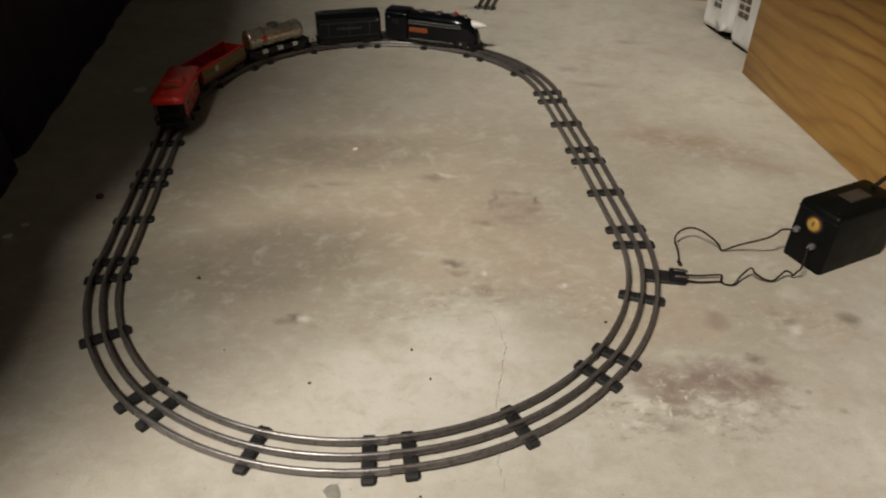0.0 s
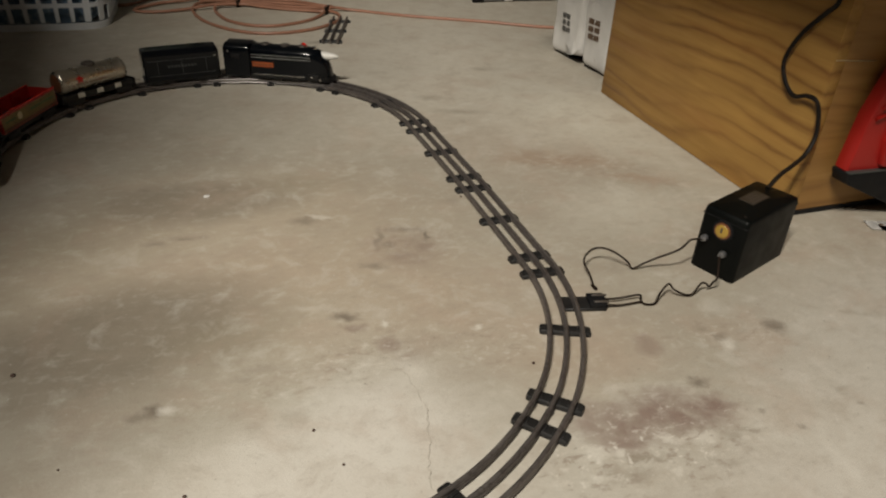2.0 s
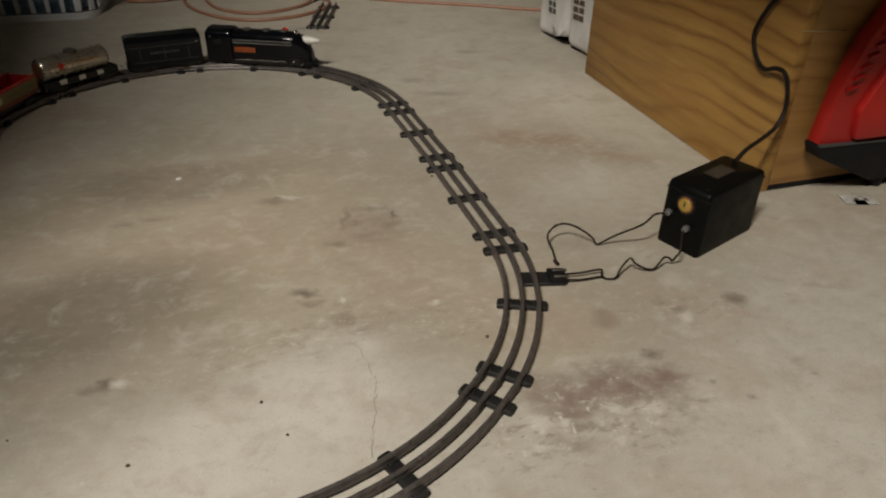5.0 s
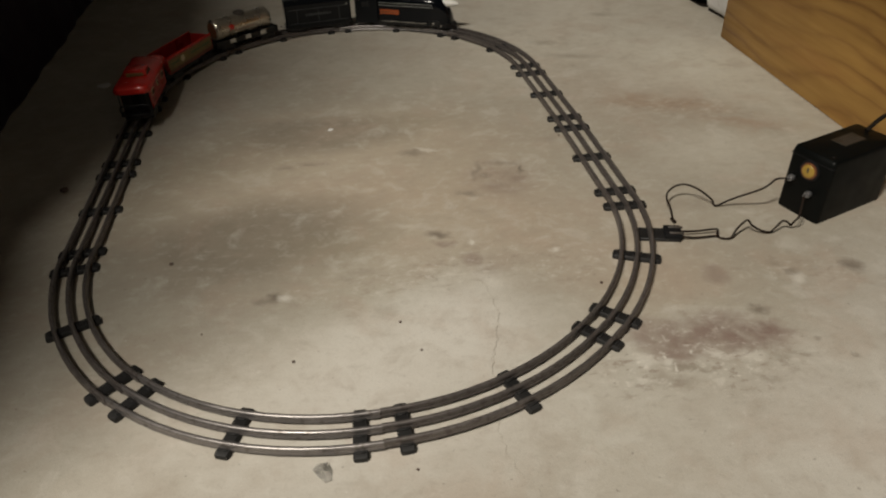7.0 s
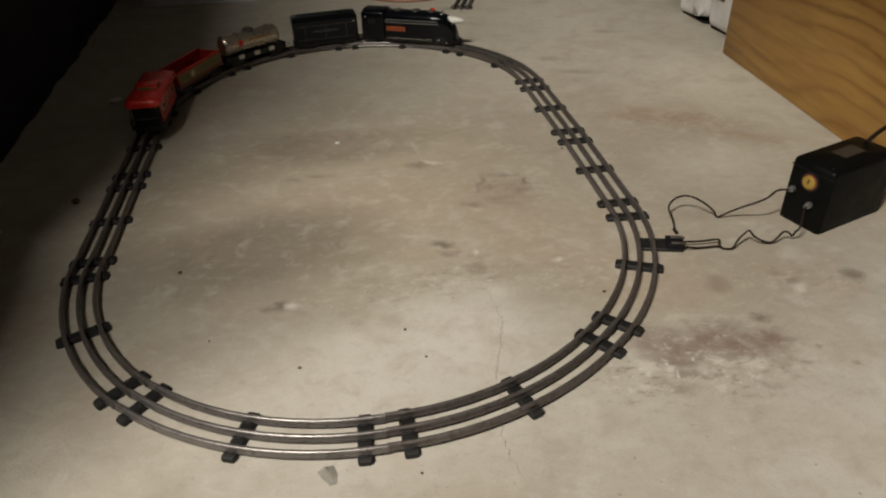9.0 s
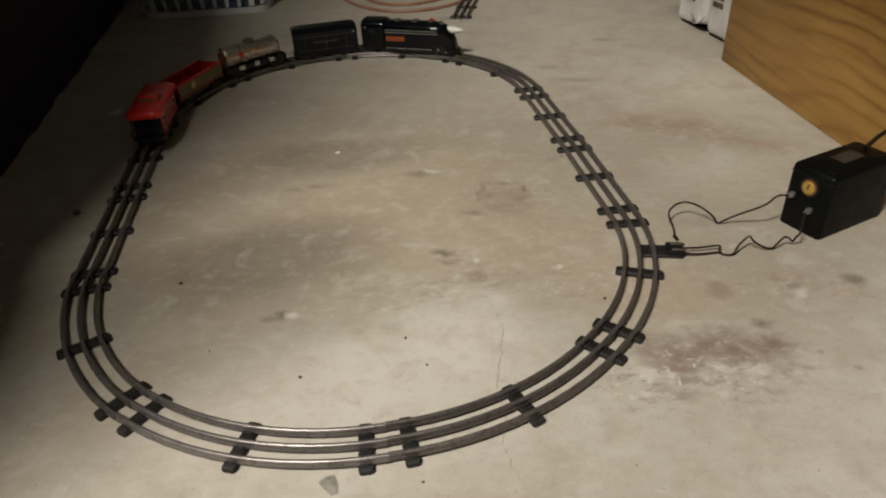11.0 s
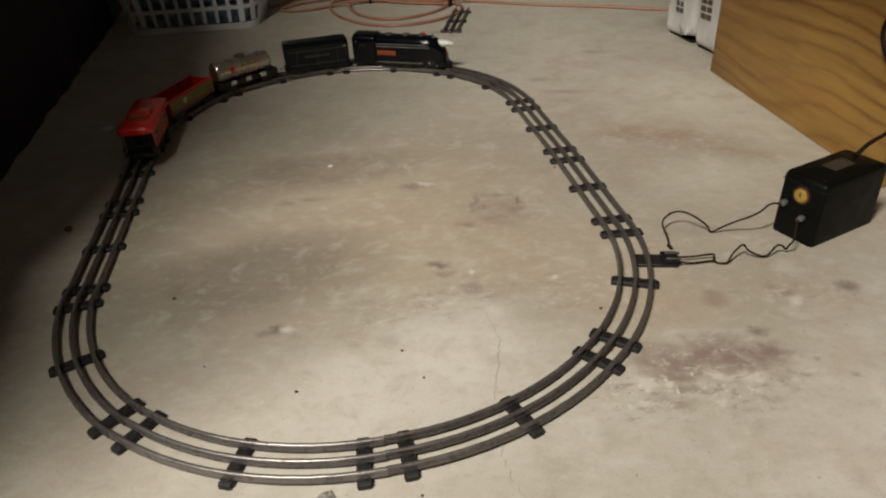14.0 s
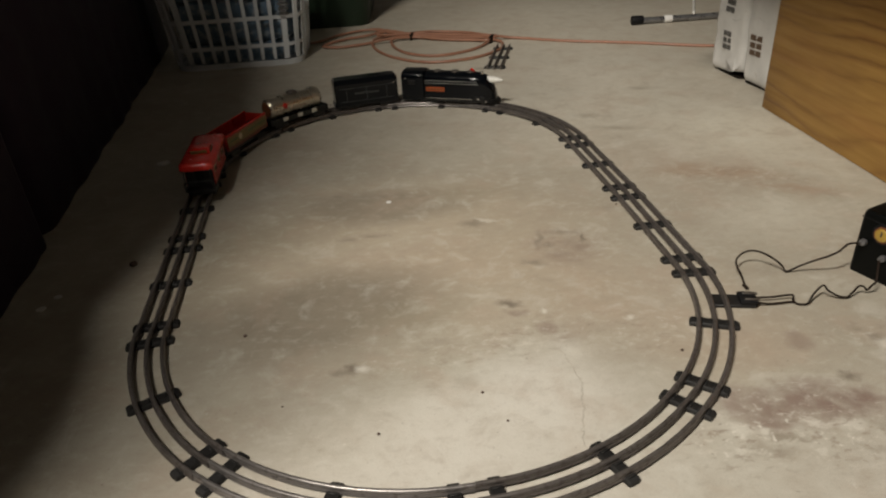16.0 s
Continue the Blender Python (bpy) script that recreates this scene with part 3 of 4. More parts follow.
def wheels(car, places, r, material=None):
    """Flanged wheel pairs with their axles, z = 0 on the rail."""
    for x in places:
        part("axle", rod((x, -0.017, r), (x, 0.017, r), 0.0014, sides=8), M_FRAME, car)
        for side in (-1, 1):
            w = rod((x, side * 0.0145, r), (x, side * 0.0185, r), r, sides=20, bevel=0.0006)
            rod((x, side * 0.0133, r), (x, side * 0.0148, r), r + 0.0015, sides=20, bm=w)
            wheel = part("wheel", w, material or M_FRAME, car)
            part("hub", rod((x, side * 0.0184, r), (x, side * 0.0192, r), r * 0.35, sides=12), M_PIN, wheel)


def coupler(car, x, way):
    part("coupler", tube([(x, 0, 0.008), (x + way * 0.005, 0, 0.0075), (x + way * 0.009, 0.001, 0.0085), (x + way * 0.011, 0.003, 0.0085)], 0.0016, 6, 4, 0.6), M_PIN, car, "bent tin coupler hook")


def bars(car, name, y, x0, x1, z, h, count, material, seed):
    """Printing too small to read, as plain bars on a side."""
    rng, w = random.Random(seed), (x1 - x0) / count
    b = bmesh.new()
    for k in range(count):
        box((w * rng.uniform(0.5, 0.85), 0.0004, h), (x0 + w * (k + 0.5), y, z), bm=b)
    part(name, b, material, car, "unreadable printed lettering", smooth=False)


def side_strip(car, name, x0, x1, z, h, y, material, label=""):
    for side in (-1, 1):
        part(name, box((x1 - x0, 0.0008, h), ((x0 + x1) / 2, side * y, z), 0.0002, 1), material, car, label, smooth=False)


def locomotive(m):
    car = thing("toy_locomotive", m, "glossy black streamlined tin toy steam locomotive with white nose", "toy train", "train on the track")
    rings = []
    for x, w, zb, zs, zt in ((-0.050, 0.0222, 0.006, 0.045, 0.0625), (0.045, 0.0222, 0.006, 0.045, 0.0625), (0.066, 0.0215, 0.005, 0.043, 0.061),
                             (0.080, 0.0190, 0.004, 0.038, 0.055), (0.090, 0.0155, 0.0035, 0.030, 0.044), (0.097, 0.0115, 0.003, 0.018, 0.028), (0.1, 0.008, 0.003, 0.009, 0.014)):
        rings.append([(x, y, z) for y, z in arch(w, zb, zs, zt, 12, 2.3)])
    part("boiler", loft(rings), M_BLACK, car)
    rings = []
    for x, w, zt in ((-0.1, 0.0235, 0.063), (-0.0985, 0.025, 0.065), (-0.056, 0.025, 0.065), (-0.0515, 0.0238, 0.0635)):
        rings.append([(x, y, z) for y, z in arch(w, 0.006, 0.051, zt, 12, 3.2)])
    cab = part("cab", loft(rings), M_BLACK, car)
    for side in (-1, 1):
        part("cab_window", box((0.016, 0.0012, 0.009), (-0.077, side * 0.025, 0.043), 0.0004, 1), M_FRAME, cab, "dark cab window")
        part("rivet", rod((-0.09, side * 0.0245, 0.052), (-0.09, side * 0.0262, 0.052), 0.0016, sides=10), M_CHROME, cab, "shiny metal stud")
    # roof hatches, from the nose backwards
    for x, r, material, label in ((0.045, 0.0085, M_HATCH, "dull brown round hatch"), (0.012, 0.0095, M_HATCH, "dull brown round hatch"), (-0.026, 0.009, M_HATCH, "dull brown round hatch")):
        b = rod((x, 0, 0.059), (x, 0, 0.0648), r, r * 0.82, 20, bevel=0.0008)
        part("hatch", b, material, car, label)
    part("hatch_lens", rod((0.047, 0.003, 0.0625), (0.049, 0.0055, 0.0652), 0.0062, 0.005, 18, bevel=0.0006), M_RED, car, "bright red lens on the front hatch")
    part("bell", rod((0.068, 0, 0.0585), (0.068, 0, 0.064), 0.0045, 0.003, 16, bevel=0.001), M_CHROME, car, "small bright dome")
    nose = [[(x, r * math.cos(a), 0.047 + r * math.sin(a) * 0.9) for a in (2 * math.pi * k / 16 for k in range(16))] for x, r in ((0.078, 0.0085), (0.088, 0.009), (0.1, 0.0066), (0.108, 0.0045), (0.1125, 0.0015))]
    # white paint stands in for the glow of the headlamp
    part("headlamp", loft(nose), M_WHITE, car, "pointed nose lamp, painted white in place of its glow")
    side_strip(car, "stripe", -0.048, 0.064, 0.0475, 0.0009, 0.0224, M_PALELINE, "thin pale line")
    side_strip(car, "stripe", -0.048, 0.066, 0.0425, 0.0009, 0.0224, M_PALELINE, "thin pale line")
    side_strip(car, "number_plate", -0.046, -0.006, 0.030, 0.009, 0.0225, M_ORANGE, "worn orange plate")
    for side in (-1, 1):
        bars(car, "plate_print", side * 0.0231, -0.044, -0.008, 0.030, 0.0035, 5, M_BROWN, 3)
        part("side_rod", rod((-0.045, side * 0.0235, 0.012), (0.052, side * 0.0235, 0.012), 0.0013, sides=8), M_CHROME, car, "bright side rod")
        part("cylinder_cover", box((0.022, 0.003, 0.012), (0.068, side * 0.0212, 0.011), 0.001), M_FRAME, car)
        part("rivet", rod((0.066, side * 0.0222, 0.012), (0.066, side * 0.0236, 0.012), 0.0018, sides=10), M_CHROME, car, "shiny metal stud")
        part("skirt", box((0.108, 0.0016, 0.006), (0.0, side * 0.0225, 0.008), 0.0005, 1), M_FRAME, car)
    pilot = [[(x, y, z) for y, z in ((-w, 0.001), (-w, h), (w, h), (w, 0.001))] for x, w, h in ((0.088, 0.019, 0.012), (0.1, 0.014, 0.01), (0.107, 0.005, 0.006))]
    part("pilot", loft(pilot), M_FRAME, car)
    wheels(car, (-0.07, -0.03, 0.0, 0.03), 0.0105)
    wheels(car, (0.066, 0.08), 0.006)
    coupler(car, -0.1, -1)
    return car


def tender(m):
    car = thing("toy_tender", m, "black tin toy coal tender with faint panel lines", "toy train", "train on the track")
    rings = []
    for x, w, zt in ((-0.066, 0.0205, 0.058), (-0.064, 0.0228, 0.0612), (-0.05, 0.0232, 0.062), (0.05, 0.0232, 0.062), (0.064, 0.0228, 0.0612), (0.066, 0.0205, 0.058)):
        rings.append([(x, y, z) for y, z in arch(w, 0.009, 0.051, zt, 12, 3.4)])
    part("body", loft(rings), M_BLACK, car)
    part("frame", box((0.136, 0.038, 0.006), (0, 0, 0.0075), 0.001), M_FRAME, car)
    side_strip(car, "stripe", -0.058, 0.058, 0.0445, 0.0008, 0.0234, M_GREYLINE, "thin pale line")
    side_strip(car, "stripe", -0.058, 0.058, 0.0175, 0.0008, 0.0234, M_GREYLINE, "thin pale line")
    for side in (-1, 1):
        for x in (-0.042, 0.0, 0.042):
            part("panel_line", box((0.0008, 0.0006, 0.027), (x, side * 0.0234, 0.031)), M_GREYLINE, car, smooth=False)
        bars(car, "side_print", side * 0.0236, -0.026, 0.026, 0.033, 0.004, 9, M_GREYLINE, 7)
        part("rivet", rod((0.058, side * 0.0225, 0.047), (0.058, side * 0.0241, 0.047), 0.0014, sides=10), M_CHROME, car, "shiny metal stud")
        for x in (-0.042, 0.042):
            part("truck_side", box((0.034, 0.003, 0.009), (x, side * 0.0208, 0.0065), 0.0012), M_FRAME, car)
    wheels(car, (-0.052, -0.032, 0.032, 0.052), 0.0065)
    coupler(car, -0.067, -1)
    coupler(car, 0.067, 1)
    return car


def tank_car(m):
    car = thing("toy_tank_car", m, "silver tin toy tank car with red emblem on black frame", "toy train", "train on the track")
    rings = [[(x, r * math.cos(a), 0.0375 + r * math.sin(a)) for a in (2 * math.pi * k / 28 for k in range(28))] for x, r in
             ((-0.062, 0.012), (-0.0615, 0.017), (-0.059, 0.0192), (-0.057, 0.0197), (0.053, 0.0197), (0.055, 0.0192), (0.0575, 0.017), (0.058, 0.012))]
    tank = part("tank", loft(rings), M_SILVER, car)
    for x in (-0.05, 0.05):
        rim = [[(x + dx, r * math.cos(a), 0.0375 + r * math.sin(a)) for a in (2 * math.pi * k / 28 for k in range(28))] for dx, r in ((-0.001, 0.0197), (-0.0004, 0.0203), (0.0004, 0.0203), (0.001, 0.0197))]
        part("band", loft(rim, caps=False), M_SILVER, tank)
    for x, way in ((-0.0615, -1), (0.0575, 1)):
        part("end_cap", rod((x - way * 0.002, 0, 0.0375), (x + way * 0.0014, 0, 0.0375), 0.0172, 0.0135, 28, bevel=0.0006), M_BROWN, tank, "dark brown pressed end")
    part("dome", rod((0, 0, 0.054), (0, 0, 0.0605), 0.0112, 0.0102, 22, bevel=0.001), M_HATCH, tank, "dark brown filler dome")
    part("dome_cap", rod((0, 0, 0.0603), (0, 0, 0.0622), 0.0085, 0.006, 18), M_HATCH, tank)
    for side in (-1, 1):
        emblem = bmesh.new()
        n = 10
        ring = []
        for k in range(n):
            a, r = 2 * math.pi * k / n + math.pi / 2, 0.0075 if k % 2 == 0 else 0.0045
            x, h = r * math.cos(a), r * math.sin(a)
            t = h / 0.0199
            ring.append((0.03 * side + x, side * 0.02 * math.cos(t + 0.2), 0.0375 + 0.02 * math.sin(t + 0.2)))
        c = emblem.verts.new((0.03 * side, side * 0.0205 * math.cos(0.2), 0.0375 + 0.0205 * math.sin(0.2)))
        vs = [emblem.verts.new(p) for p in ring]
        for k in range(n):
            emblem.faces.new((vs[k], vs[(k + 1) % n], c))
        part("emblem", emblem, M_DEEPRED, tank, "red painted emblem", smooth=False)
        bars(car, "side_print", side * 0.0201, -0.045, 0.018, 0.034, 0.0012, 11, M_BROWN, 11)
        for x in (-0.034, 0.0, 0.034):
            part("saddle_tab", box((0.0125, 0.0012, 0.0085), (x, side * 0.0205, 0.0165), 0.0003, 1), M_CHROME, car, "bright square tin tab")
        for x in (-0.045, 0.045):
            part("truck_side", box((0.03, 0.003, 0.009), (x, side * 0.0195, 0.0065), 0.0012), M_FRAME, car)
    frame_ob = part("frame", box((0.134, 0.040, 0.010), (0, 0, 0.0145), 0.0015), M_FRAME, car)
    for x in (-0.066, 0.066):
        part("end_beam", box((0.004, 0.042, 0.013), (x, 0, 0.015), 0.001), M_FRAME, frame_ob)
    wheels(car, (-0.054, -0.036, 0.036, 0.054), 0.0065)
    coupler(car, -0.067, -1)
    coupler(car, 0.067, 1)
    return car


def gondola(m):
    car = thing("toy_gondola", m, "open red tin toy gondola car with printed sides", "toy train", "train on the track")
    part("frame", box((0.138, 0.038, 0.007), (0, 0, 0.0115), 0.001), M_FRAME, car)
    part("bed", box((0.134, 0.042, 0.0015), (0, 0, 0.017), 0.0003, 1), M_DEEPRED, car)
    for side in (-1, 1):
        wall = part("side_wall", box((0.137, 0.0012, 0.027), (0, side * 0.0222, 0.0295), 0.0003, 1), M_DEEPRED, car)
        part("rim", rod((-0.0685, side * 0.0222, 0.0433), (0.0685, side * 0.0222, 0.0433), 0.0011, sides=8), M_RED, wall)
        part("printed_band", box((0.133, 0.0006, 0.017), (0, side * 0.0231, 0.0305), 0.0002, 1), M_OLIVE, wall, "worn olive printed band", smooth=False)
        part("lower_band", box((0.133, 0.0006, 0.0045), (0, side * 0.0231, 0.0195), 0.0002, 1), M_BROWN, wall, "brown printed band", smooth=False)
        part("emblem", rod((-0.026, side * 0.0232, 0.031), (-0.026, side * 0.0238, 0.031), 0.0055, sides=20), M_CREAM, wall, "pale printed disc")
        bars(car, "side_print", side * 0.0236, -0.06, -0.036, 0.031, 0.003, 5, M_GREEN, 5)
        bars(car, "side_print", side * 0.0236, 0.0, 0.06, 0.031, 0.004, 9, M_GREEN, 6)
    for end in (-1, 1):
        part("end_wall", box((0.0012, 0.0435, 0.024), (end * 0.0685, 0, 0.029), 0.0003, 1), M_DEEPRED, car)
    for side in (-1, 1):
        for x in (-0.045, 0.045):
            part("truck_side", box((0.03, 0.003, 0.009), (x, side * 0.0195, 0.0065), 0.0012), M_FRAME, car)
    wheels(car, (-0.054, -0.036, 0.036, 0.054), 0.0065)
    coupler(car, -0.069, -1)
    coupler(car, 0.069, 1)
    return car


def cargo(m):
    """A red toy part that rides in the gondola."""
    load = thing("toy_cargo", m, "shiny red plastic toy part lying in the gondola", "toy", "train on the track")
    rings = []
    for x, w, z0, z1 in ((-0.05, 0.009, 0.0182, 0.030), (-0.046, 0.011, 0.0182, 0.034), (-0.01, 0.012, 0.0182, 0.035), (0.0, 0.009, 0.0182, 0.034), (0.03, 0.007, 0.0182, 0.030), (0.045, 0.006, 0.0182, 0.026)):
        rings.append([(x, y, z) for y, z in arch(w, z0, z0 + 0.6 * (z1 - z0), z1, 8, 2.4)])
    part("body", loft(rings), M_RED, load)
    part("socket", rod((-0.03, 0, 0.0335), (-0.03, 0, 0.0354), 0.005, sides=16), M_RUBBER, load, "dark round socket")
    part("foot", box((0.018, 0.026, 0.010), (0.054, 0, 0.0235), 0.002), M_RUBBER, load, "black end block")
    return load


def caboose(m):
    car = thing("toy_caboose", m, "bright red tin toy caboose with cupola and white-framed windows", "toy train", "train on the track")
    part("frame", box((0.142, 0.038, 0.006), (0, 0, 0.0105), 0.001), M_FRAME, car)
    part("platform", box((0.146, 0.046, 0.002), (0, 0, 0.0145), 0.0004, 1), M_FRAME, car)
    part("body", box((0.112, 0.044, 0.034), (0, 0, 0.0325), 0.0006, 1), M_DEEPRED, car)
    rings = []
    outline = rounded(0.144, 0.053, 0.009, 5)
    for k, z in ((0.975, 0.0475), (1.0, 0.0482), (1.0, 0.0515), (0.985, 0.0545), (0.94, 0.0568), (0.85, 0.0585), (0.6, 0.0595)):
        rings.append([(x * (1 - (1 - k) * 0.45), y * k, z) for x, y in outline])
    part("roof", loft(rings), M_RED, car)
    rings = [[(-0.014 + x * k, y * k, z) for x, y in rounded(0.028, 0.034, 0.003, 3)] for k, z in ((1.0, 0.055), (1.0, 0.0655), (0.95, 0.0672), (0.8, 0.068))]
    cupola = part("cupola", loft(rings), M_RED, car)
    for side in (-1, 1):
        part("cupola_window", box((0.022, 0.0008, 0.005), (-0.014, side * 0.0172, 0.0615), 0.0002, 1), M_BROWN, cupola, "brown and gold printed window band", smooth=False)
    for end in (-1, 1):
        part("cupola_end", box((0.0008, 0.026, 0.006), (-0.014 + end * 0.0142, 0, 0.0615), 0.0002, 1), M_OLIVE, cupola, "gold printed window band", smooth=False)
    for side in (-1, 1):
        for x, w, h in ((-0.036, 0.017, 0.0095), (0.0, 0.0095, 0.0075), (0.036, 0.017, 0.0095)):
            window = part("window_frame", box((w, 0.0012, h), (x, side * 0.0222, 0.0365), 0.0003, 1), M_CREAM, car, "cream window frame", smooth=False)
            part("pane", box((w - 0.004, 0.0008, h - 0.0035), (x, side * 0.0228, 0.0365)), M_RUBBER, window, "black window opening", smooth=False)
        for x in (-0.036, 0.0, 0.036):
            bars(car, "side_print", side * 0.0222, x - 0.009, x + 0.009, 0.024, 0.0018, 4, M_BROWN, 9)
        for x in (-0.045, 0.045):
            part("truck_side", box((0.03, 0.003, 0.009), (x, side * 0.0195, 0.0065), 0.0012), M_FRAME, car)
    for end in (-1, 1):
        part("end_wall", box((0.0008, 0.0425, 0.033), (end * 0.0562, 0, 0.0325), 0.0002, 1), M_FRAME, car, "black end wall", smooth=False)
        part("end_door", box((0.0022, 0.013, 0.027), (end * 0.0563, 0, 0.031), 0.0004, 1), M_RUBBER, car, "dark end door")
        part("railing", tube([(end * 0.0715, -0.021, 0.0155), (end * 0.0715, -0.021, 0.0285), (end * 0.0715, 0.0, 0.0295), (end * 0.0715, 0.021, 0.0285), (end * 0.0715, 0.021, 0.0155)], 0.0011, 6, 3), M_FRAME, car)
        for y in (-0.02, 0.02):
            part("post", rod((end * 0.070, y, 0.0155), (end * 0.070, y, 0.0485), 0.0009, sides=6), M_FRAME, car)
    wheels(car, (-0.054, -0.036, 0.036, 0.054), 0.0065)
    coupler(car, -0.072, -1)
    coupler(car, 0.072, 1)
    return car


locomotive(on_track(0.1425, 0.05))
tender(on_track(-0.0415, 0.042))
tank_car(on_track(-0.203, 0.045))
gondola(on_track(-0.361, 0.045))
cargo(on_track(-0.361, 0.045) @ pose(0, -0.004, 0.0, 0, 0, 4))
caboose(on_track(-0.5235, 0.045))


# ---- transformer, wires and lock-on ----
def transformer(m):
    box_ob = thing("toy_transformer", m, "black bakelite toy transformer with yellow dial standing on the floor", "transformer")
    rings = []
    for z, k in ((0.0, 0.985), (0.002, 1.0), (0.0735, 0.993), (0.0765, 0.982), (0.079, 0.955), (0.08, 0.91)):
        rings.append([(x * k, y * k, z) for x, y in rounded(0.112, 0.056, 0.005, 4)])
    case = part("case", loft(rings), M_BAKELITE, box_ob)
    part("seam", box((0.1116, 0.0556, 0.0012), (0, 0, 0.071), 0.0004, 1), M_RUBBER, case, smooth=False)
    plate = part("name_plate", box((0.036, 0.02, 0.0008), (0.006, 0.003, 0.0803), 0.0003, 1), M_LABEL, box_ob, "dull metal name plate", smooth=False)
    b = bmesh.new()
    rng = random.Random(2)
    for k in range(4):
        box((rng.uniform(0.018, 0.03), 0.0018, 0.0003), (0.006, -0.0035 + 0.0042 * k, 0.0808), bm=b)
    part("plate_print", b, M_HATCH, plate, "unreadable printed lettering", smooth=False)
    for x in (-0.046, 0.046):
        part("screw", rod((x, -0.017, 0.0793), (x, -0.017, 0.0806), 0.0017, sides=12), M_FRAME, box_ob)
    # dial on the narrow front face
    f = -0.056
    part("dial_rim", rod((f + 0.001, -0.0015, 0.059), (f - 0.0015, -0.0015, 0.059), 0.0125, sides=28, bevel=0.0005), M_RUBBER, box_ob)
    dial = part("dial", rod((f, -0.0015, 0.059), (f - 0.004, -0.0015, 0.059), 0.0086, 0.0076, 28, bevel=0.0008), M_YELLOW, box_ob, "round yellow dial")
    part("dial_collar", rod((f, -0.0015, 0.059), (f - 0.0028, -0.0015, 0.059), 0.0101, 0.0096, 28, bevel=0.0004), M_BROWN, dial, "dark brown ring")
    part("dial_mark", box((0.0008, 0.0022, 0.006), (f - 0.0042, -0.0015, 0.0605), 0.0003, 1), M_HATCH, dial, smooth=False)
    for y, z in ((0.0155, 0.0435), (-0.0105, 0.034)):
        post = part("terminal", rod((f + 0.001, y, z), (f - 0.012, y, z), 0.0016, sides=10), M_TUBE, box_ob, "steel binding post")
        part("thumb_nut", rod((f - 0.003, y, z), (f - 0.008, y, z), 0.0042, 0.0036, 14, bevel=0.0006), M_TUBE, post, "dull metal thumb nut")
    for x in (-0.045, 0.045):
        for y in (-0.018, 0.018):
            part("foot", rod((x, y, -0.0002), (x, y, 0.002), 0.004, sides=12), M_RUBBER, box_ob)
    return box_ob


transformer(pose(0.5657, -0.272, 0, 0, 0, 19.1))
tagged(part("power_cord", tube([(0.603, -0.252, 0.081), (0.625, -0.243, 0.0905), (0.652, -0.232, 0.094), (0.681, -0.221, 0.102), (0.694, -0.216, 0.122), (0.6925, -0.212, 0.148), (0.688, -0.206, 0.165), (0.69, -0.188, 0.1655),
                                (0.693, -0.165, 0.158), (0.693, -0.145, 0.172), (0.693, -0.135, 0.196), (0.693, -0.149, 0.231), (0.692, -0.176, 0.262), (0.69, -0.191, 0.282), (0.69, -0.183, 0.33), (0.69, -0.16, 0.42), (0.69, -0.15, 0.52)], 0.0029, 10, 8, 0.7), M_CORD),
       "black flat power cord hanging against the plywood", "power cord")
tagged(part("wire_loose", tube([(0.4975, -0.2795, 0.0435), (0.4900, -0.2800, 0.0455), (0.4860, -0.2750, 0.0417), (0.4800, -0.2770, 0.0389), (0.4720, -0.2780, 0.0339), (0.4620, -0.2730, 0.0260), (0.4530, -0.2670, 0.0189), (0.4420, -0.2610, 0.0103), (0.4290, -0.2570, 0.0020), (0.4250, -0.2530, 0.0080), (0.4160, -0.2490, 0.0160), (0.4060, -0.2400, 0.0210), (0.3960, -0.2330, 0.0220), (0.3850, -0.2320, 0.0200), (0.3740, -0.2380, 0.0160), (0.3700, -0.2460, 0.0120), (0.3700, -0.2580, 0.0070), (0.3660, -0.2750, 0.0030)], 0.0012, 6, 5), M_WIRE),
       "loose dark wire curling on the floor from the transformer", "wire")
tagged(part("wire_clip", box((0.004, 0.010, 0.003), (0.3655, -0.278, 0.0026), 0.0008, 1), M_WIRE), "small dark clip at the end of the wire", "clip")
tagged(part("wire_live", tube([(0.505, -0.305, 0.034), (0.5, -0.312, 0.03), (0.4910, -0.3240, 0.0200), (0.4900, -0.3210, 0.0130), (0.4880, -0.3190, 0.0060), (0.4830, -0.3190, 0.0110), (0.4760, -0.3190, 0.0130), (0.4680, -0.3220, 0.0080), (0.4610, -0.3230, 0.0030), (0.4510, -0.3210, 0.0050), (0.4410, -0.3170, 0.0110), (0.4360, -0.3130, 0.0160), (0.4210, -0.3200, 0.0100), (0.4130, -0.3250, 0.0030), (0.4030, -0.3220, 0.0020), (0.4010, -0.3160, 0.0040), (0.4020, -0.3110, 0.0070), (0.3790, -0.3090, 0.0060), (0.3560, -0.3060, 0.0070), (0.357, -0.3, 0.006)], 0.0012, 6, 5), M_WIRE),
       "dark twisted wire from the transformer to the track", "wire")
tagged(part("wire_return", tube([(0.4, -0.3185, 0.002), (0.397, -0.318, 0.003), (0.375, -0.317, 0.003), (0.362, -0.3155, 0.005), (0.354, -0.313, 0.006)], 0.0011, 6, 8), M_WIRE), "short dark wire beside the track clip", "wire")


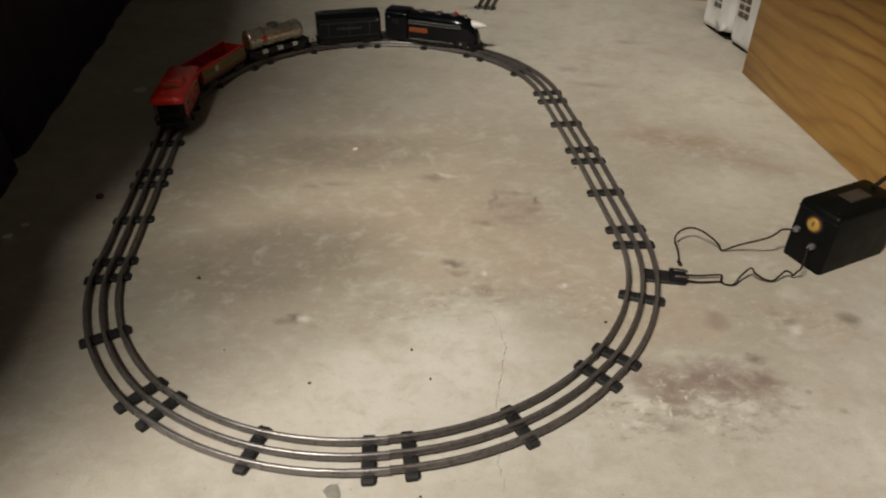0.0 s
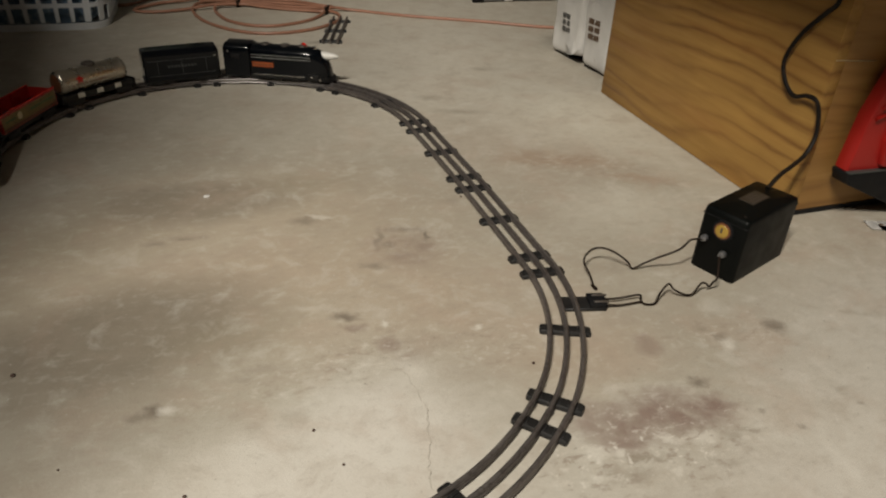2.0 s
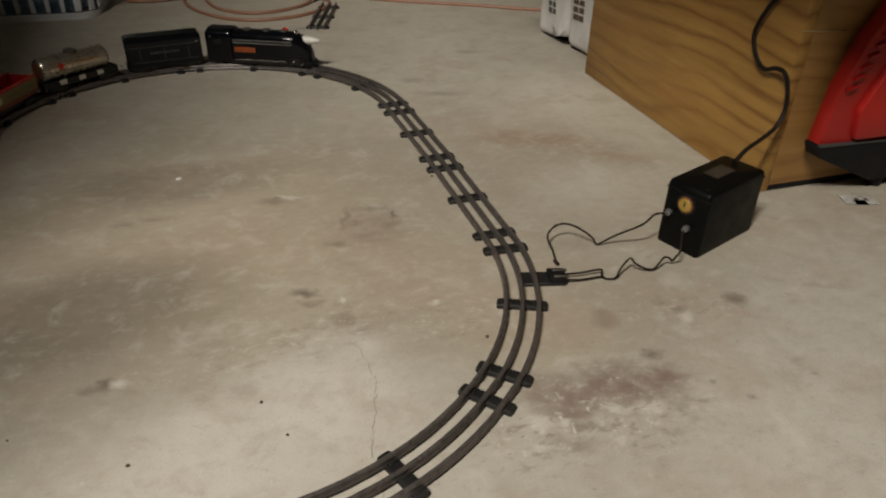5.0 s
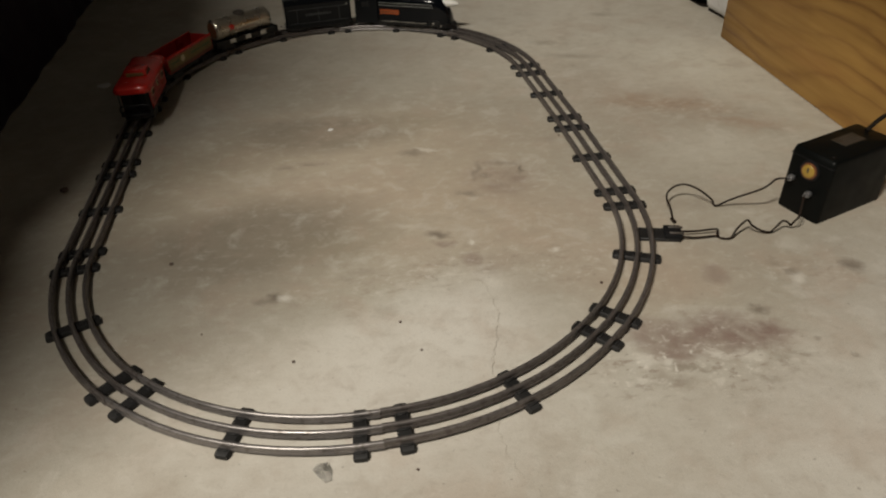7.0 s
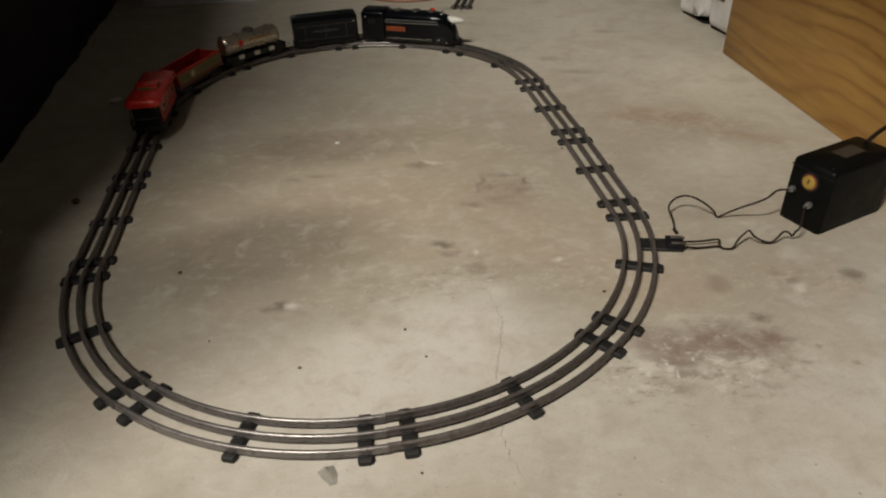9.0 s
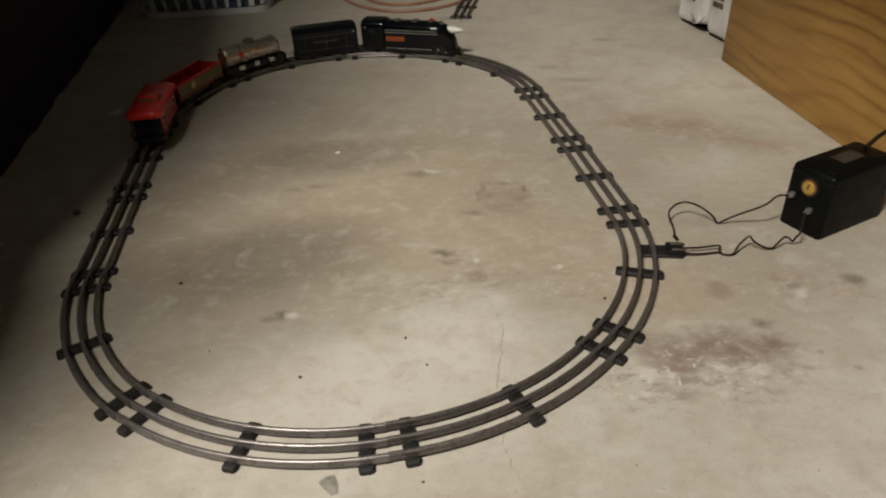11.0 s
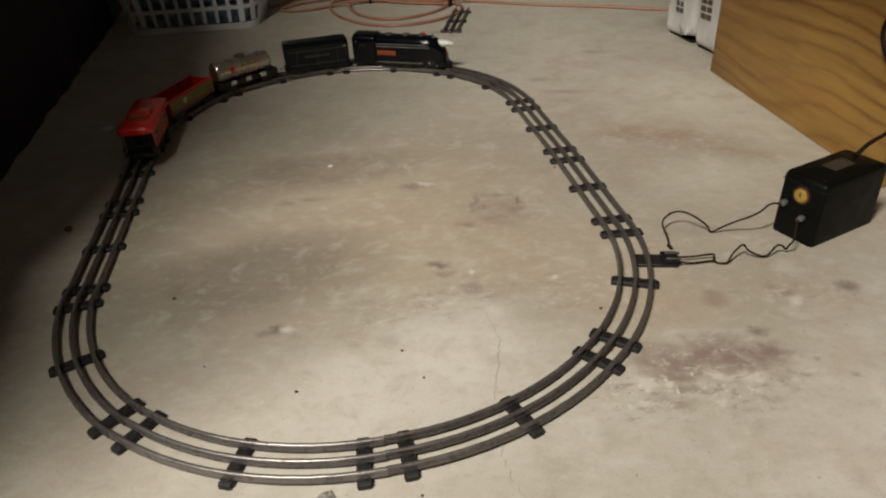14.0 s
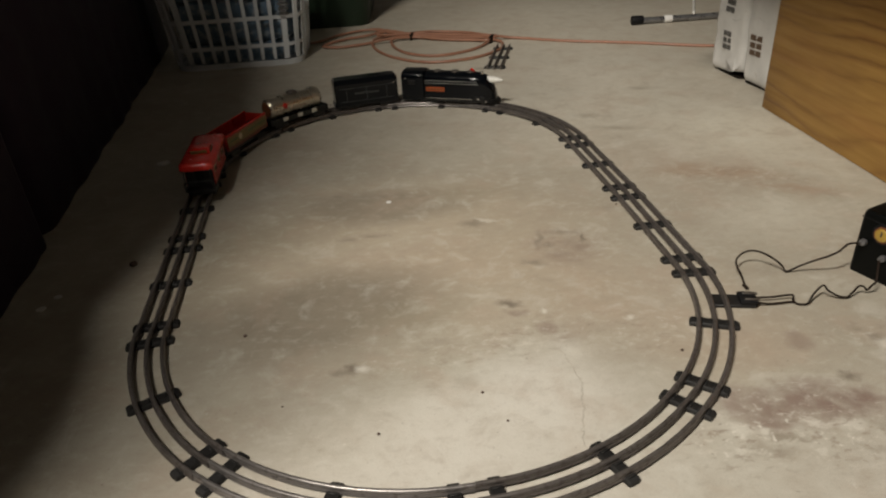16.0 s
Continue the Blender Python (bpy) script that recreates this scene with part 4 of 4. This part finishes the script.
def lockon(m):
    clip = thing("track_lockon", m, "black track clip joining the wires to the rails", "track clip")
    part("plate", box((0.046, 0.023, 0.0038), (0, 0, 0.0019), 0.0008, 1), M_TIE, clip)
    part("block", box((0.019, 0.022, 0.005), (0.0145, 0, 0.0062), 0.0012), M_RUBBER, clip)
    for y in (-0.006, 0.006):
        part("spring_clip", rod((0.01, y, 0.0085), (0.026, y, 0.0085), 0.0016, sides=10, bevel=0.0004), M_HATCH, clip)
    return clip


lockon(pose(0.3375, -0.3025, 0.0006, 0, 0, -15))


# ---- plywood box and what stands beside it ----
def plywood_box():
    ob = thing("plywood_box", pose(0.699, -0.203, 0.0), "plywood box with wavy grain and an unseen overhanging top added to shade it", "box")
    # side panel: from the near corner to the far corner, slightly out of square
    side = box((0.512, 0.018, 0.45), (0.256, -0.009, 0.2255), 0.0015, 2)
    part("side_panel", side, M_PLY_SIDE, ob, "plywood side with wide dark grain bands", m=pose(0, 0, 0, 0, 0, 87.65))
    front = part("front_panel", box((0.60, 0.018, 0.442), (0.3005, 0.0095, 0.229), 0.0015, 2), M_PLY_FRONT, ob, "varnished plywood front, coloured darker for the shade on it", m=pose(0.0005, 0, 0, 0, 0, -1.5))
    # black strip stands in for the shaded gap below the panel
    part("bottom_edge", box((0.60, 0.016, 0.0078), (0.3005, 0.0085, 0.0039), 0.0008, 1), M_RUBBER, front, "black strip put in for the dark gap under the front", smooth=False)
    part("scratch", tube([(0.002, -0.0002, 0.2135), (0.03, -0.0003, 0.2115), (0.066, -0.0002, 0.2095)], 0.0012, 6, 4, 0.5), M_CREAM, front, "pale scratch in the varnish")
    part("back_panel", box((0.55, 0.018, 0.45), (0.325, 0.496, 0.2255), 0.001, 1), M_PLY_FRONT, ob)
    # unseen overhanging top, added to shade the upper panels
    part("top_panel", box((0.8, 0.712, 0.022), (0.2, 0.153, 0.4615), 0.0015, 1), M_PLY_SIDE, ob)


plywood_box()


def red_machine():
    ob = thing("red_machine", pose(0.76, -0.2255, 0), "red plastic power tool with black base leaning at the plywood", "power tool")
    body = prism([(-0.018, 0.077), (-0.01, 0.15), (0.01, 0.21), (0.045, 0.265), (0.12, 0.34), (0.26, 0.36), (0.26, 0.066), (0.12, 0.066)], -0.012, 0.010, bevel=0.004)
    part("housing", body, M_REDCASE, ob)
    cover = prism([(0.03, 0.082), (0.022, 0.12), (0.046, 0.17), (0.08, 0.21), (0.25, 0.25), (0.25, 0.078)], -0.022, -0.010, bevel=0.004)
    part("cover", cover, M_REDCASE, ob)
    for k in range(7):
        f = k / 6
        part("rib", rod((-0.004 + 0.034 * f, -0.0145, 0.148 + 0.078 * f), (0.01 + 0.034 * f, -0.0145, 0.152 + 0.078 * f), 0.0024, sides=8), M_REDCASE, ob)
    part("vent", prism([(0.05, 0.20), (0.085, 0.235), (0.2, 0.275), (0.2, 0.30), (0.07, 0.265)], -0.0135, -0.011), M_RUBBER, ob, "black vent opening", smooth=False)
    part("base", prism([(-0.019, 0.077), (-0.012, 0.060), (0.09, 0.014), (0.26, 0.014), (0.26, 0.066)], -0.016, 0.012, bevel=0.003), M_RUBBER, ob, "black plastic base")
    part("trim", prism([(-0.018, 0.079), (-0.018, 0.0765), (0.26, 0.0655), (0.26, 0.068)], -0.0172, -0.011), M_GREYLINE, ob, "grey seam", smooth=False)
    for x in (0.115, 0.235):
        part("foot", rod((x, -0.003, 0.0), (x, -0.003, 0.018), 0.009, sides=16, bevel=0.001), M_RUBBER, ob, "round black foot")


red_machine()


def paper_scrap():
    ob = thing("paper_scrap", pose(0.815, -0.262, 0.0006, 0, 0, -20), "small white printed paper label lying on the floor", "paper")
    b = bmesh.new()
    rows = []
    for x in (-0.022, -0.008, 0.008, 0.022):
        rows.append([b.verts.new((x, y, 0.0008 + 0.0008 * abs(x / 0.022) ** 2 + 0.0004 * (y > 0))) for y in (-0.012, 0.0, 0.012)])
    for a, c in zip(rows, rows[1:]):
        for i in (0, 1):
            b.faces.new((a[i], a[i + 1], c[i + 1], c[i]))
    bmesh.ops.solidify(b, geom=b.faces[:], thickness=0.0005)
    sheet = part("sheet", b, M_PAPER, ob)
    for x in (-0.006, 0.006):
        part("printed_square", box((0.0045, 0.0055, 0.0004), (x + 0.003, 0.001, 0.0018)), M_INKBROWN, sheet, "dark printed square", smooth=False)


paper_scrap()


def carton(m, w, d, h, prints, label, lift=0.0):
    """A soft white carton with bulging, dented walls; d runs along the visible side."""
    ob = thing("white_carton", m, label, "carton", "cartons behind the plywood")
    ring0, path = [], rounded(w, d, 0.016, 5)
    for a, b in zip(path, path[1:] + path[:1]):
        steps = max(1, int(math.dist(a, b) / 0.007))
        ring0 += [(a[0] + (b[0] - a[0]) * k / steps, a[1] + (b[1] - a[1]) * k / steps) for k in range(steps)]
    levels = [(0.003, 0.9), (0.006, 0.95), (0.012, 0.985), (0.02, 1.0)] + [(0.02 + (h - 0.03) * i / 30, 1.0 + 0.03 * math.sin(math.pi * i / 30)) for i in range(1, 31)] + [(h, 0.96)]

    def dent(x, y, z):
        return 0.0055 * noise.noise(Vector((x * 16, y * 22 + 40 * h, z * 11))) + 0.002 * noise.noise(Vector((x * 60, y * 60, z * 34 + h)))

    def face(y, z):
        return -w / 2 * (1 + 0.03 * math.sin(math.pi * (z - 0.02) / (h - 0.03))) - dent(-w / 2, y, z)

    rings = []
    for z, k in levels:
        ring = []
        for x, y in ring0:
            # dented walls, and the corner towards the track buckled up off the floor
            corner = max(0.0, 1 - math.dist((x, y), (-w / 2, -d / 2)) / 0.075)
            r = math.hypot(x, y)
            ring.append((x * k + dent(x, y, z) * x / r, y * k + dent(x, y, z) * y / r, z + lift * corner * max(0.0, 1 - z / 0.09)))
        rings.append(ring)
    part("shell", loft(rings), M_CARTON, ob)
    # near-black base paints in the shade under the shell
    part("base", loft([[(x * 0.93, y * 0.93, z) for x, y in rounded(w, d, 0.014, 4)] for z in (0.0, 0.0042)]), M_CORD, ob, "recessed base, coloured dark as the shade under the carton")
    if lift:
        b = bmesh.new()
        fold = [b.verts.new(v) for v in ((-w / 2 * 1.0, -d * 0.12, 0.009), (-w / 2 * 0.99 - 0.006, -d * 0.36, 0.016), (-w / 2 * 0.97, -d * 0.5, 0.034), (-w / 2 * 1.01, -d * 0.3, 0.05), (-w / 2 * 1.01, -d * 0.05, 0.032))]
        b.faces.new(fold)
        bmesh.ops.solidify(b, geom=b.faces[:], thickness=0.0015)
        part("flap", b, M_CARTON, ob, "folded white corner flap", smooth=False)
    rng = random.Random(int(1000 * h))
    for z in (0.13, 0.27):
        crease = [(face(y, z) + 0.0004, y, z + rng.uniform(-0.012, 0.012)) for y in (-d * 0.38, -d * 0.15, d * 0.12, d * 0.38)]
        part("crease", tube(crease, 0.0012, 6, 4, 0.6), M_CARTON, ob)
    for y, z, pw, ph, material in prints:
        rng = random.Random(int(1000 * (z + 1)))
        b = bmesh.new()
        for k in range(3):
            for j in range(2):
                box((0.0024, pw * rng.uniform(0.35, 0.46), ph * 0.24), (face(y + pw * (j - 0.5) * 0.5, z + ph * (k - 1) * 0.34), y + pw * (j - 0.5) * 0.5, z + ph * (k - 1) * 0.34), bm=b)
        part("print", b, material, ob, "unreadable printed block", smooth=False)
    return ob


carton(pose(0.857, 0.548, 0.0, 0, 0, 3), 0.19, 0.118, 0.34, [(0.0, 0.075, 0.03, 0.042, M_INK), (0.0, 0.155, 0.034, 0.046, M_INK), (0.0, 0.235, 0.034, 0.046, M_INK)], "crumpled white printed carton with a buckled lower corner", 0.014)
carton(pose(0.864, 0.437, 0.0, 0, 0, 5), 0.19, 0.1, 0.33, [(0.01, 0.085, 0.036, 0.045, M_INKBROWN), (0.01, 0.2, 0.036, 0.045, M_INKBROWN)], "white carton with brown print touching the plywood box")


# ---- far side of the floor ----
def pole():
    ob = thing("pole", pose(0.766, 1.085, 0.0115, 0, 0, -4), "grey metal pole with black rubber tip lying on the floor", "pole")
    part("tube", rod((0.02, 0, 0), (0.62, 0, 0), 0.0085, sides=16), M_TUBE, ob)
    part("tip", rod((-0.008, 0, 0.002), (0.026, 0, 0.002), 0.0135, 0.0125, 18, bevel=0.003), M_RUBBER, ob, "black rubber tip")
    part("collar", rod((0.088, 0, 0), (0.112, 0, 0), 0.0105, sides=16, bevel=0.001), M_CARTON, ob, "pale plastic collar")


pole()
tagged(part("thin_rod", rod((0.985, 1.16, 0.004), (1.085, 1.37, 0.004), 0.004, sides=10), M_WHITE), "thin white rod lying beyond the pole", "rod")


def extension_cord():
    rng = random.Random(8)
    left, right = Vector((0.12, 1.15, 0.0)), Vector((0.33, 1.03, 0.0))

    def strand(n, back):
        """One strand of the tied hank, bulging between its two ties."""
        out = []
        for f in (0.04, 0.25, 0.5, 0.75, 0.96):
            p = left.lerp(right, f)
            spread = math.sin(math.pi * f)
            out.append((p.x + 0.01 * spread, p.y + (0.012 * n - 0.012) * (0.25 + spread) + rng.uniform(-0.003, 0.003), 0.005 + 0.004 * (n % 3) + 0.004 * (1 - spread)))
        return out if not back else out[::-1]

    # along the floor from the plywood, into the hank, out in two wide loops, then off to the basket
    path = [(1.15, 0.68, 0.004), (0.86, 0.765, 0.004), (0.7, 0.86, 0.004), (0.525, 0.955, 0.004), (0.4, 1.04, 0.005)]
    path += strand(5, True) + [(0.06, 1.2, 0.006), (0.01, 1.16, 0.008), (0.002, 1.08, 0.005), (0.03, 0.98, 0.004), (0.09, 0.89, 0.004), (0.165, 0.853, 0.004), (0.26, 0.87, 0.004), (0.335, 0.935, 0.004), (0.352, 1.0, 0.006)]
    path += strand(3, True) + [(0.07, 1.15, 0.01), (0.054, 1.095, 0.006), (0.075, 1.0, 0.004), (0.12, 0.94, 0.004), (0.178, 0.92, 0.004), (0.25, 0.945, 0.004), (0.3, 0.99, 0.005)]
    path += strand(1, True) + [(0.06, 1.21, 0.012), (0.02, 1.27, 0.01), (0.05, 1.25, 0.012)] + strand(4, False) + [(0.35, 1.04, 0.012)]
    path += strand(2, True) + [(0.05, 1.17, 0.014), (0.02, 1.2, 0.012), (0.06, 1.22, 0.014)] + strand(6, False) + [(0.345, 1.05, 0.015)] + strand(0, True)
    path += [(0.05, 1.13, 0.012), (-0.02, 1.12, 0.006), (-0.09, 1.11, 0.005), (-0.14, 1.14, 0.005), (-0.08, 1.2, 0.006), (0.0, 1.22, 0.008), (0.04, 1.27, 0.01), (-0.02, 1.3, 0.007), (-0.1, 1.26, 0.006), (-0.16, 1.2, 0.005), (-0.24, 1.22, 0.005)]
    ob = tagged(part("extension_cord", tube(path, 0.0039, 8, 5), M_ORANGECORD), "faded orange extension cord coiled in a tied hank on the floor", "cord")
    for p, turn in ((left, 60), (right, 60)):
        part("tie_band", box((0.032, 0.008, 0.02), (0, 0, 0.0105), 0.003), M_WIRE, ob, "dark tie round the strands", m=pose(p.x, p.y, 0, 0, 0, turn))
    return ob


extension_cord()


def laundry_basket(m):
    w, d, h = 0.335, 0.25, 0.27
    ob = thing("laundry_basket", m, "white plastic laundry basket with slotted walls, filled with blue cloth", "basket")

    def outline(z, off=0.0):
        k = 1.0 + 0.16 * z / h
        return rounded(w * k + off, d * k + off, 0.05, 6)

    def band(z0, z1, name, thick=0.004):
        rings = []
        for z, off in ((z0, -thick), (z0, thick * 0.4), (z1, thick * 0.4), (z1, -thick), (z0, -thick)):
            rings.append([(x, y, z) for x, y in outline(z, off)])
        part(name, loft(rings, caps=False), M_BASKET, ob)

    band(0.0, 0.015, "base_band")
    for z in (0.05, 0.12, 0.19):
        band(z, z + 0.01, "cross_band", 0.003)
    band(0.255, 0.272, "rim", 0.008)
    part("bottom", loft([[(x * 0.985, y * 0.985, z) for x, y in outline(0)] for z in (0.003, 0.006)]), M_BASKET, ob)
    pts = outline(0.0)
    closed = pts + [pts[0]]
    lengths = [math.dist(a, b) for a, b in zip(closed, closed[1:])]
    total, pitch = sum(lengths), 0.0305
    n = int(total / pitch)
    for k in range(n):
        s = total * k / n
        for (a, b), length in zip(zip(closed, closed[1:]), lengths):
            if s <= length:
                break
            s -= length
        x, y = a[0] + (b[0] - a[0]) * s / length, a[1] + (b[1] - a[1]) * s / length
        ang = math.atan2(b[1] - a[1], b[0] - a[0])
        wide = 0.014 if abs(x) > w / 2 - 0.055 else 0.0085
        rings = []
        for z in (0.018, 0.258):
            f = 1.0 + 0.16 * z / h
            c, t, q = Vector((x * f, y * f, z)), Vector((math.cos(ang), math.sin(ang), 0)) * wide / 2 * f, Vector((-math.sin(ang), math.cos(ang), 0)) * 0.0018
            rings.append([c - t - q, c + t - q, c + t + q, c - t + q])
        part("slat", loft(rings), M_BASKET, ob, smooth=False)
    # printed mark on the near right corner
    b = bmesh.new()
    rng = random.Random(5)
    for k in range(4):
        box((rng.uniform(0.015, 0.03), 0.0012, 0.007), (w / 2 - 0.025, -d / 2 * 1.115 - 0.006, 0.135 + 0.012 * k), bm=b)
    part("print", b, M_INK, ob, "unreadable printed mark", smooth=False)
    return ob


basket_pose = pose(-0.352, 1.117, 0, 0, 0, -4)
laundry_basket(basket_pose)


def laundry(m):
    ob = thing("folded_cloth", m, "pale blue folded cloth filling the basket", "cloth")
    rng = random.Random(3)
    for k in range(4):
        rings = []
        z0 = 0.008 + 0.055 * k
        for z, f in ((0.0, 0.9), (0.008, 0.97), (0.028, 1.0), (0.046, 0.97), (0.053, 0.88)):
            ring = []
            for i, (x, y) in enumerate(rounded(0.295 + 0.05 * k / 4, 0.21 + 0.04 * k / 4, 0.05, 5)):
                j = f * (1 + 0.02 * math.sin(i * 1.9 + k) + rng.uniform(-0.006, 0.006))
                ring.append((x * j, y * j, z0 + z))
            rings.append(ring)
        part("fold", loft(rings), M_BLUE, ob)


laundry(basket_pose)


def storage_bin():
    ob = thing("storage_bin", pose(-0.2, 1.6, 0, 0, 0, -6), "dark green plastic storage bin behind the basket", "bin")
    rings = [[(x * k, y * k, z) for x, y in rounded(0.5, 0.4, 0.05, 5)] for z, k in ((0.0, 0.88), (0.01, 0.9), (0.40, 1.0), (0.405, 1.04), (0.43, 1.04))]
    part("tub", loft(rings), M_GREENBIN, ob)
    rings = [[(x * k, y * k, z) for x, y in rounded(0.5, 0.4, 0.05, 5)] for z, k in ((0.432, 1.06), (0.45, 1.06), (0.462, 1.0), (0.465, 0.7))]
    part("lid", loft(rings), M_GREENBIN, ob)


storage_bin()


def covered_stack():
    """A dark maroon mass beside the track; unseen height added to shade the floor."""
    ob = thing("covered_stack", pose(-0.52, 0.1, 0, 0, 0, 3.5), "dark maroon mass standing in shadow, its unseen upper part added to block light", "covered stack")

    def drape(name, x0, x1, y0, y1, h, seed):
        rng = random.Random(seed)
        cx, cy = (x0 + x1) / 2, (y0 + y1) / 2
        path, n = rounded(x1 - x0, y1 - y0, 0.05, 5), 20
        ring0 = []
        for a, b in zip(path, path[1:] + path[:1]):
            steps = max(1, int(math.dist(a, b) / 0.018))
            ring0 += [(a[0] + (b[0] - a[0]) * k / steps, a[1] + (b[1] - a[1]) * k / steps) for k in range(steps)]
        phase = [rng.uniform(0, 6.28) for _ in range(4)]
        rings = []
        for z, k, fold in ((0.0, 1.0, 1.0), (0.02, 0.998, 1.0), (h * 0.3, 0.985, 0.8), (h * 0.6, 0.975, 0.55), (h * 0.85, 0.97, 0.25), (h - 0.04, 0.965, 0.1), (h - 0.012, 0.95, 0.05), (h, 0.9, 0.0), (h + 0.002, 0.4, 0.0)):
            ring = []
            for i, (x, y) in enumerate(ring0):
                u = i * 0.018
                ripple = fold * (0.0028 * math.sin(u * 26 + phase[0] + 2.0 * math.sin(u * 5 + phase[1])) + 0.002 * math.sin(u * 61 + phase[2]))
                r = math.hypot(x, y)
                ring.append((cx + x * k + ripple * x / r, cy + y * k + ripple * y / r, z))
            rings.append(ring)
        part(name, loft(rings), M_MAROON, ob)

    # heights and near end lie out of view, set to block the lamp
    drape("tall_cover", -0.6, -0.012, -0.67, -0.02, 1.25, 3)
    drape("back_cover", -0.59, -0.016, -0.035, 1.14, 0.77, 7)
    drape("low_cover", -0.58, -0.016, -0.88, -0.685, 0.84, 5)


covered_stack()


def grey_sack():
    ob = thing("plastic_sack", pose(-0.72, 1.22, 0), "slack grey plastic sack standing in shadow beside the basket", "sack")
    rng = random.Random(6)
    rings = []
    for z, k in ((0.0, 0.85), (0.02, 1.0), (0.12, 1.05), (0.25, 0.98), (0.36, 0.8), (0.42, 0.5), (0.44, 0.2)):
        rings.append([(0.13 * k * math.cos(a) * (1 + rng.uniform(-0.07, 0.07)), 0.11 * k * math.sin(a) * (1 + rng.uniform(-0.07, 0.07)), z) for a in (2 * math.pi * i / 18 for i in range(18))])
    part("film", loft(rings), M_SACK, ob)


grey_sack()


# ---- grit and flakes on the floor ----
def lump(name, x, y, r, material, label, category, flat=0.6, seed=1):
    rng = random.Random(seed)
    b = bmesh.new()
    bmesh.ops.create_icosphere(b, subdivisions=2, radius=r)
    for v in b.verts:
        v.co *= rng.uniform(0.75, 1.2)
        v.co.z *= flat
    low = min(v.co.z for v in b.verts)
    ob = part(name, b, material, m=pose(x, y, -low * 0.98, 0, 0, rng.uniform(0, 360)))
    return tagged(ob, label, category, "grit on the floor")


for n, (x, y, r) in enumerate(((-0.214, -0.248, 0.0034), (0.03, -0.394, 0.0024), (-0.074, -0.431, 0.0026), (0.046, -0.437, 0.002), (-0.383, -0.049, 0.0085), (0.245, -0.372, 0.0028), (-0.165, -0.375, 0.0016), (0.026, -0.57, 0.0022), (0.3, -0.03, 0.0025), (-0.02, -0.505, 0.0014))):
    lump("pebble", x, y, r * 0.62, M_GRIT, "small dark bit of grit on the concrete", "grit", 0.6, n)
for n, (x, y, r) in enumerate(((-0.029, 0.063, 0.0042), (-0.42, 0.33, 0.012), (-0.36, 0.38, 0.01), (-0.474, -0.135, 0.006), (-0.462, -0.11, 0.005))):
    lump("flake", x, y, r, M_PAPER, "small pale flake lying on the concrete", "flake", 0.12, n + 20)


def plastic_shard(m):
    """A torn bit of clear packaging: two creased wings on the floor."""
    b = bmesh.new()
    ridge = [b.verts.new(p) for p in ((-0.004, 0.006, 0.0035), (0.0, -0.002, 0.003), (0.002, -0.011, 0.0006))]
    left = [b.verts.new(p) for p in ((-0.0095, 0.004, 0.0004), (-0.006, -0.003, 0.0004), (-0.0005, -0.0115, 0.0004))]
    right = [b.verts.new(p) for p in ((0.004, 0.0075, 0.0004), (0.006, -0.001, 0.0004), (0.0045, -0.0105, 0.0004))]
    for a, c in ((left, ridge), (ridge, right)):
        for k in (0, 1):
            b.faces.new((a[k], a[k + 1], c[k + 1], c[k]))
    bmesh.ops.solidify(b, geom=b.faces[:], thickness=0.0005)
    ob = part("plastic_shard", b, M_CLEAR, smooth=False, m=m)
    return tagged(ob, "small clear plastic shard beside the rail", "shard", "grit on the floor")


plastic_shard(pose(-0.047, -0.5585, 0.0004, 0, 0, 5))
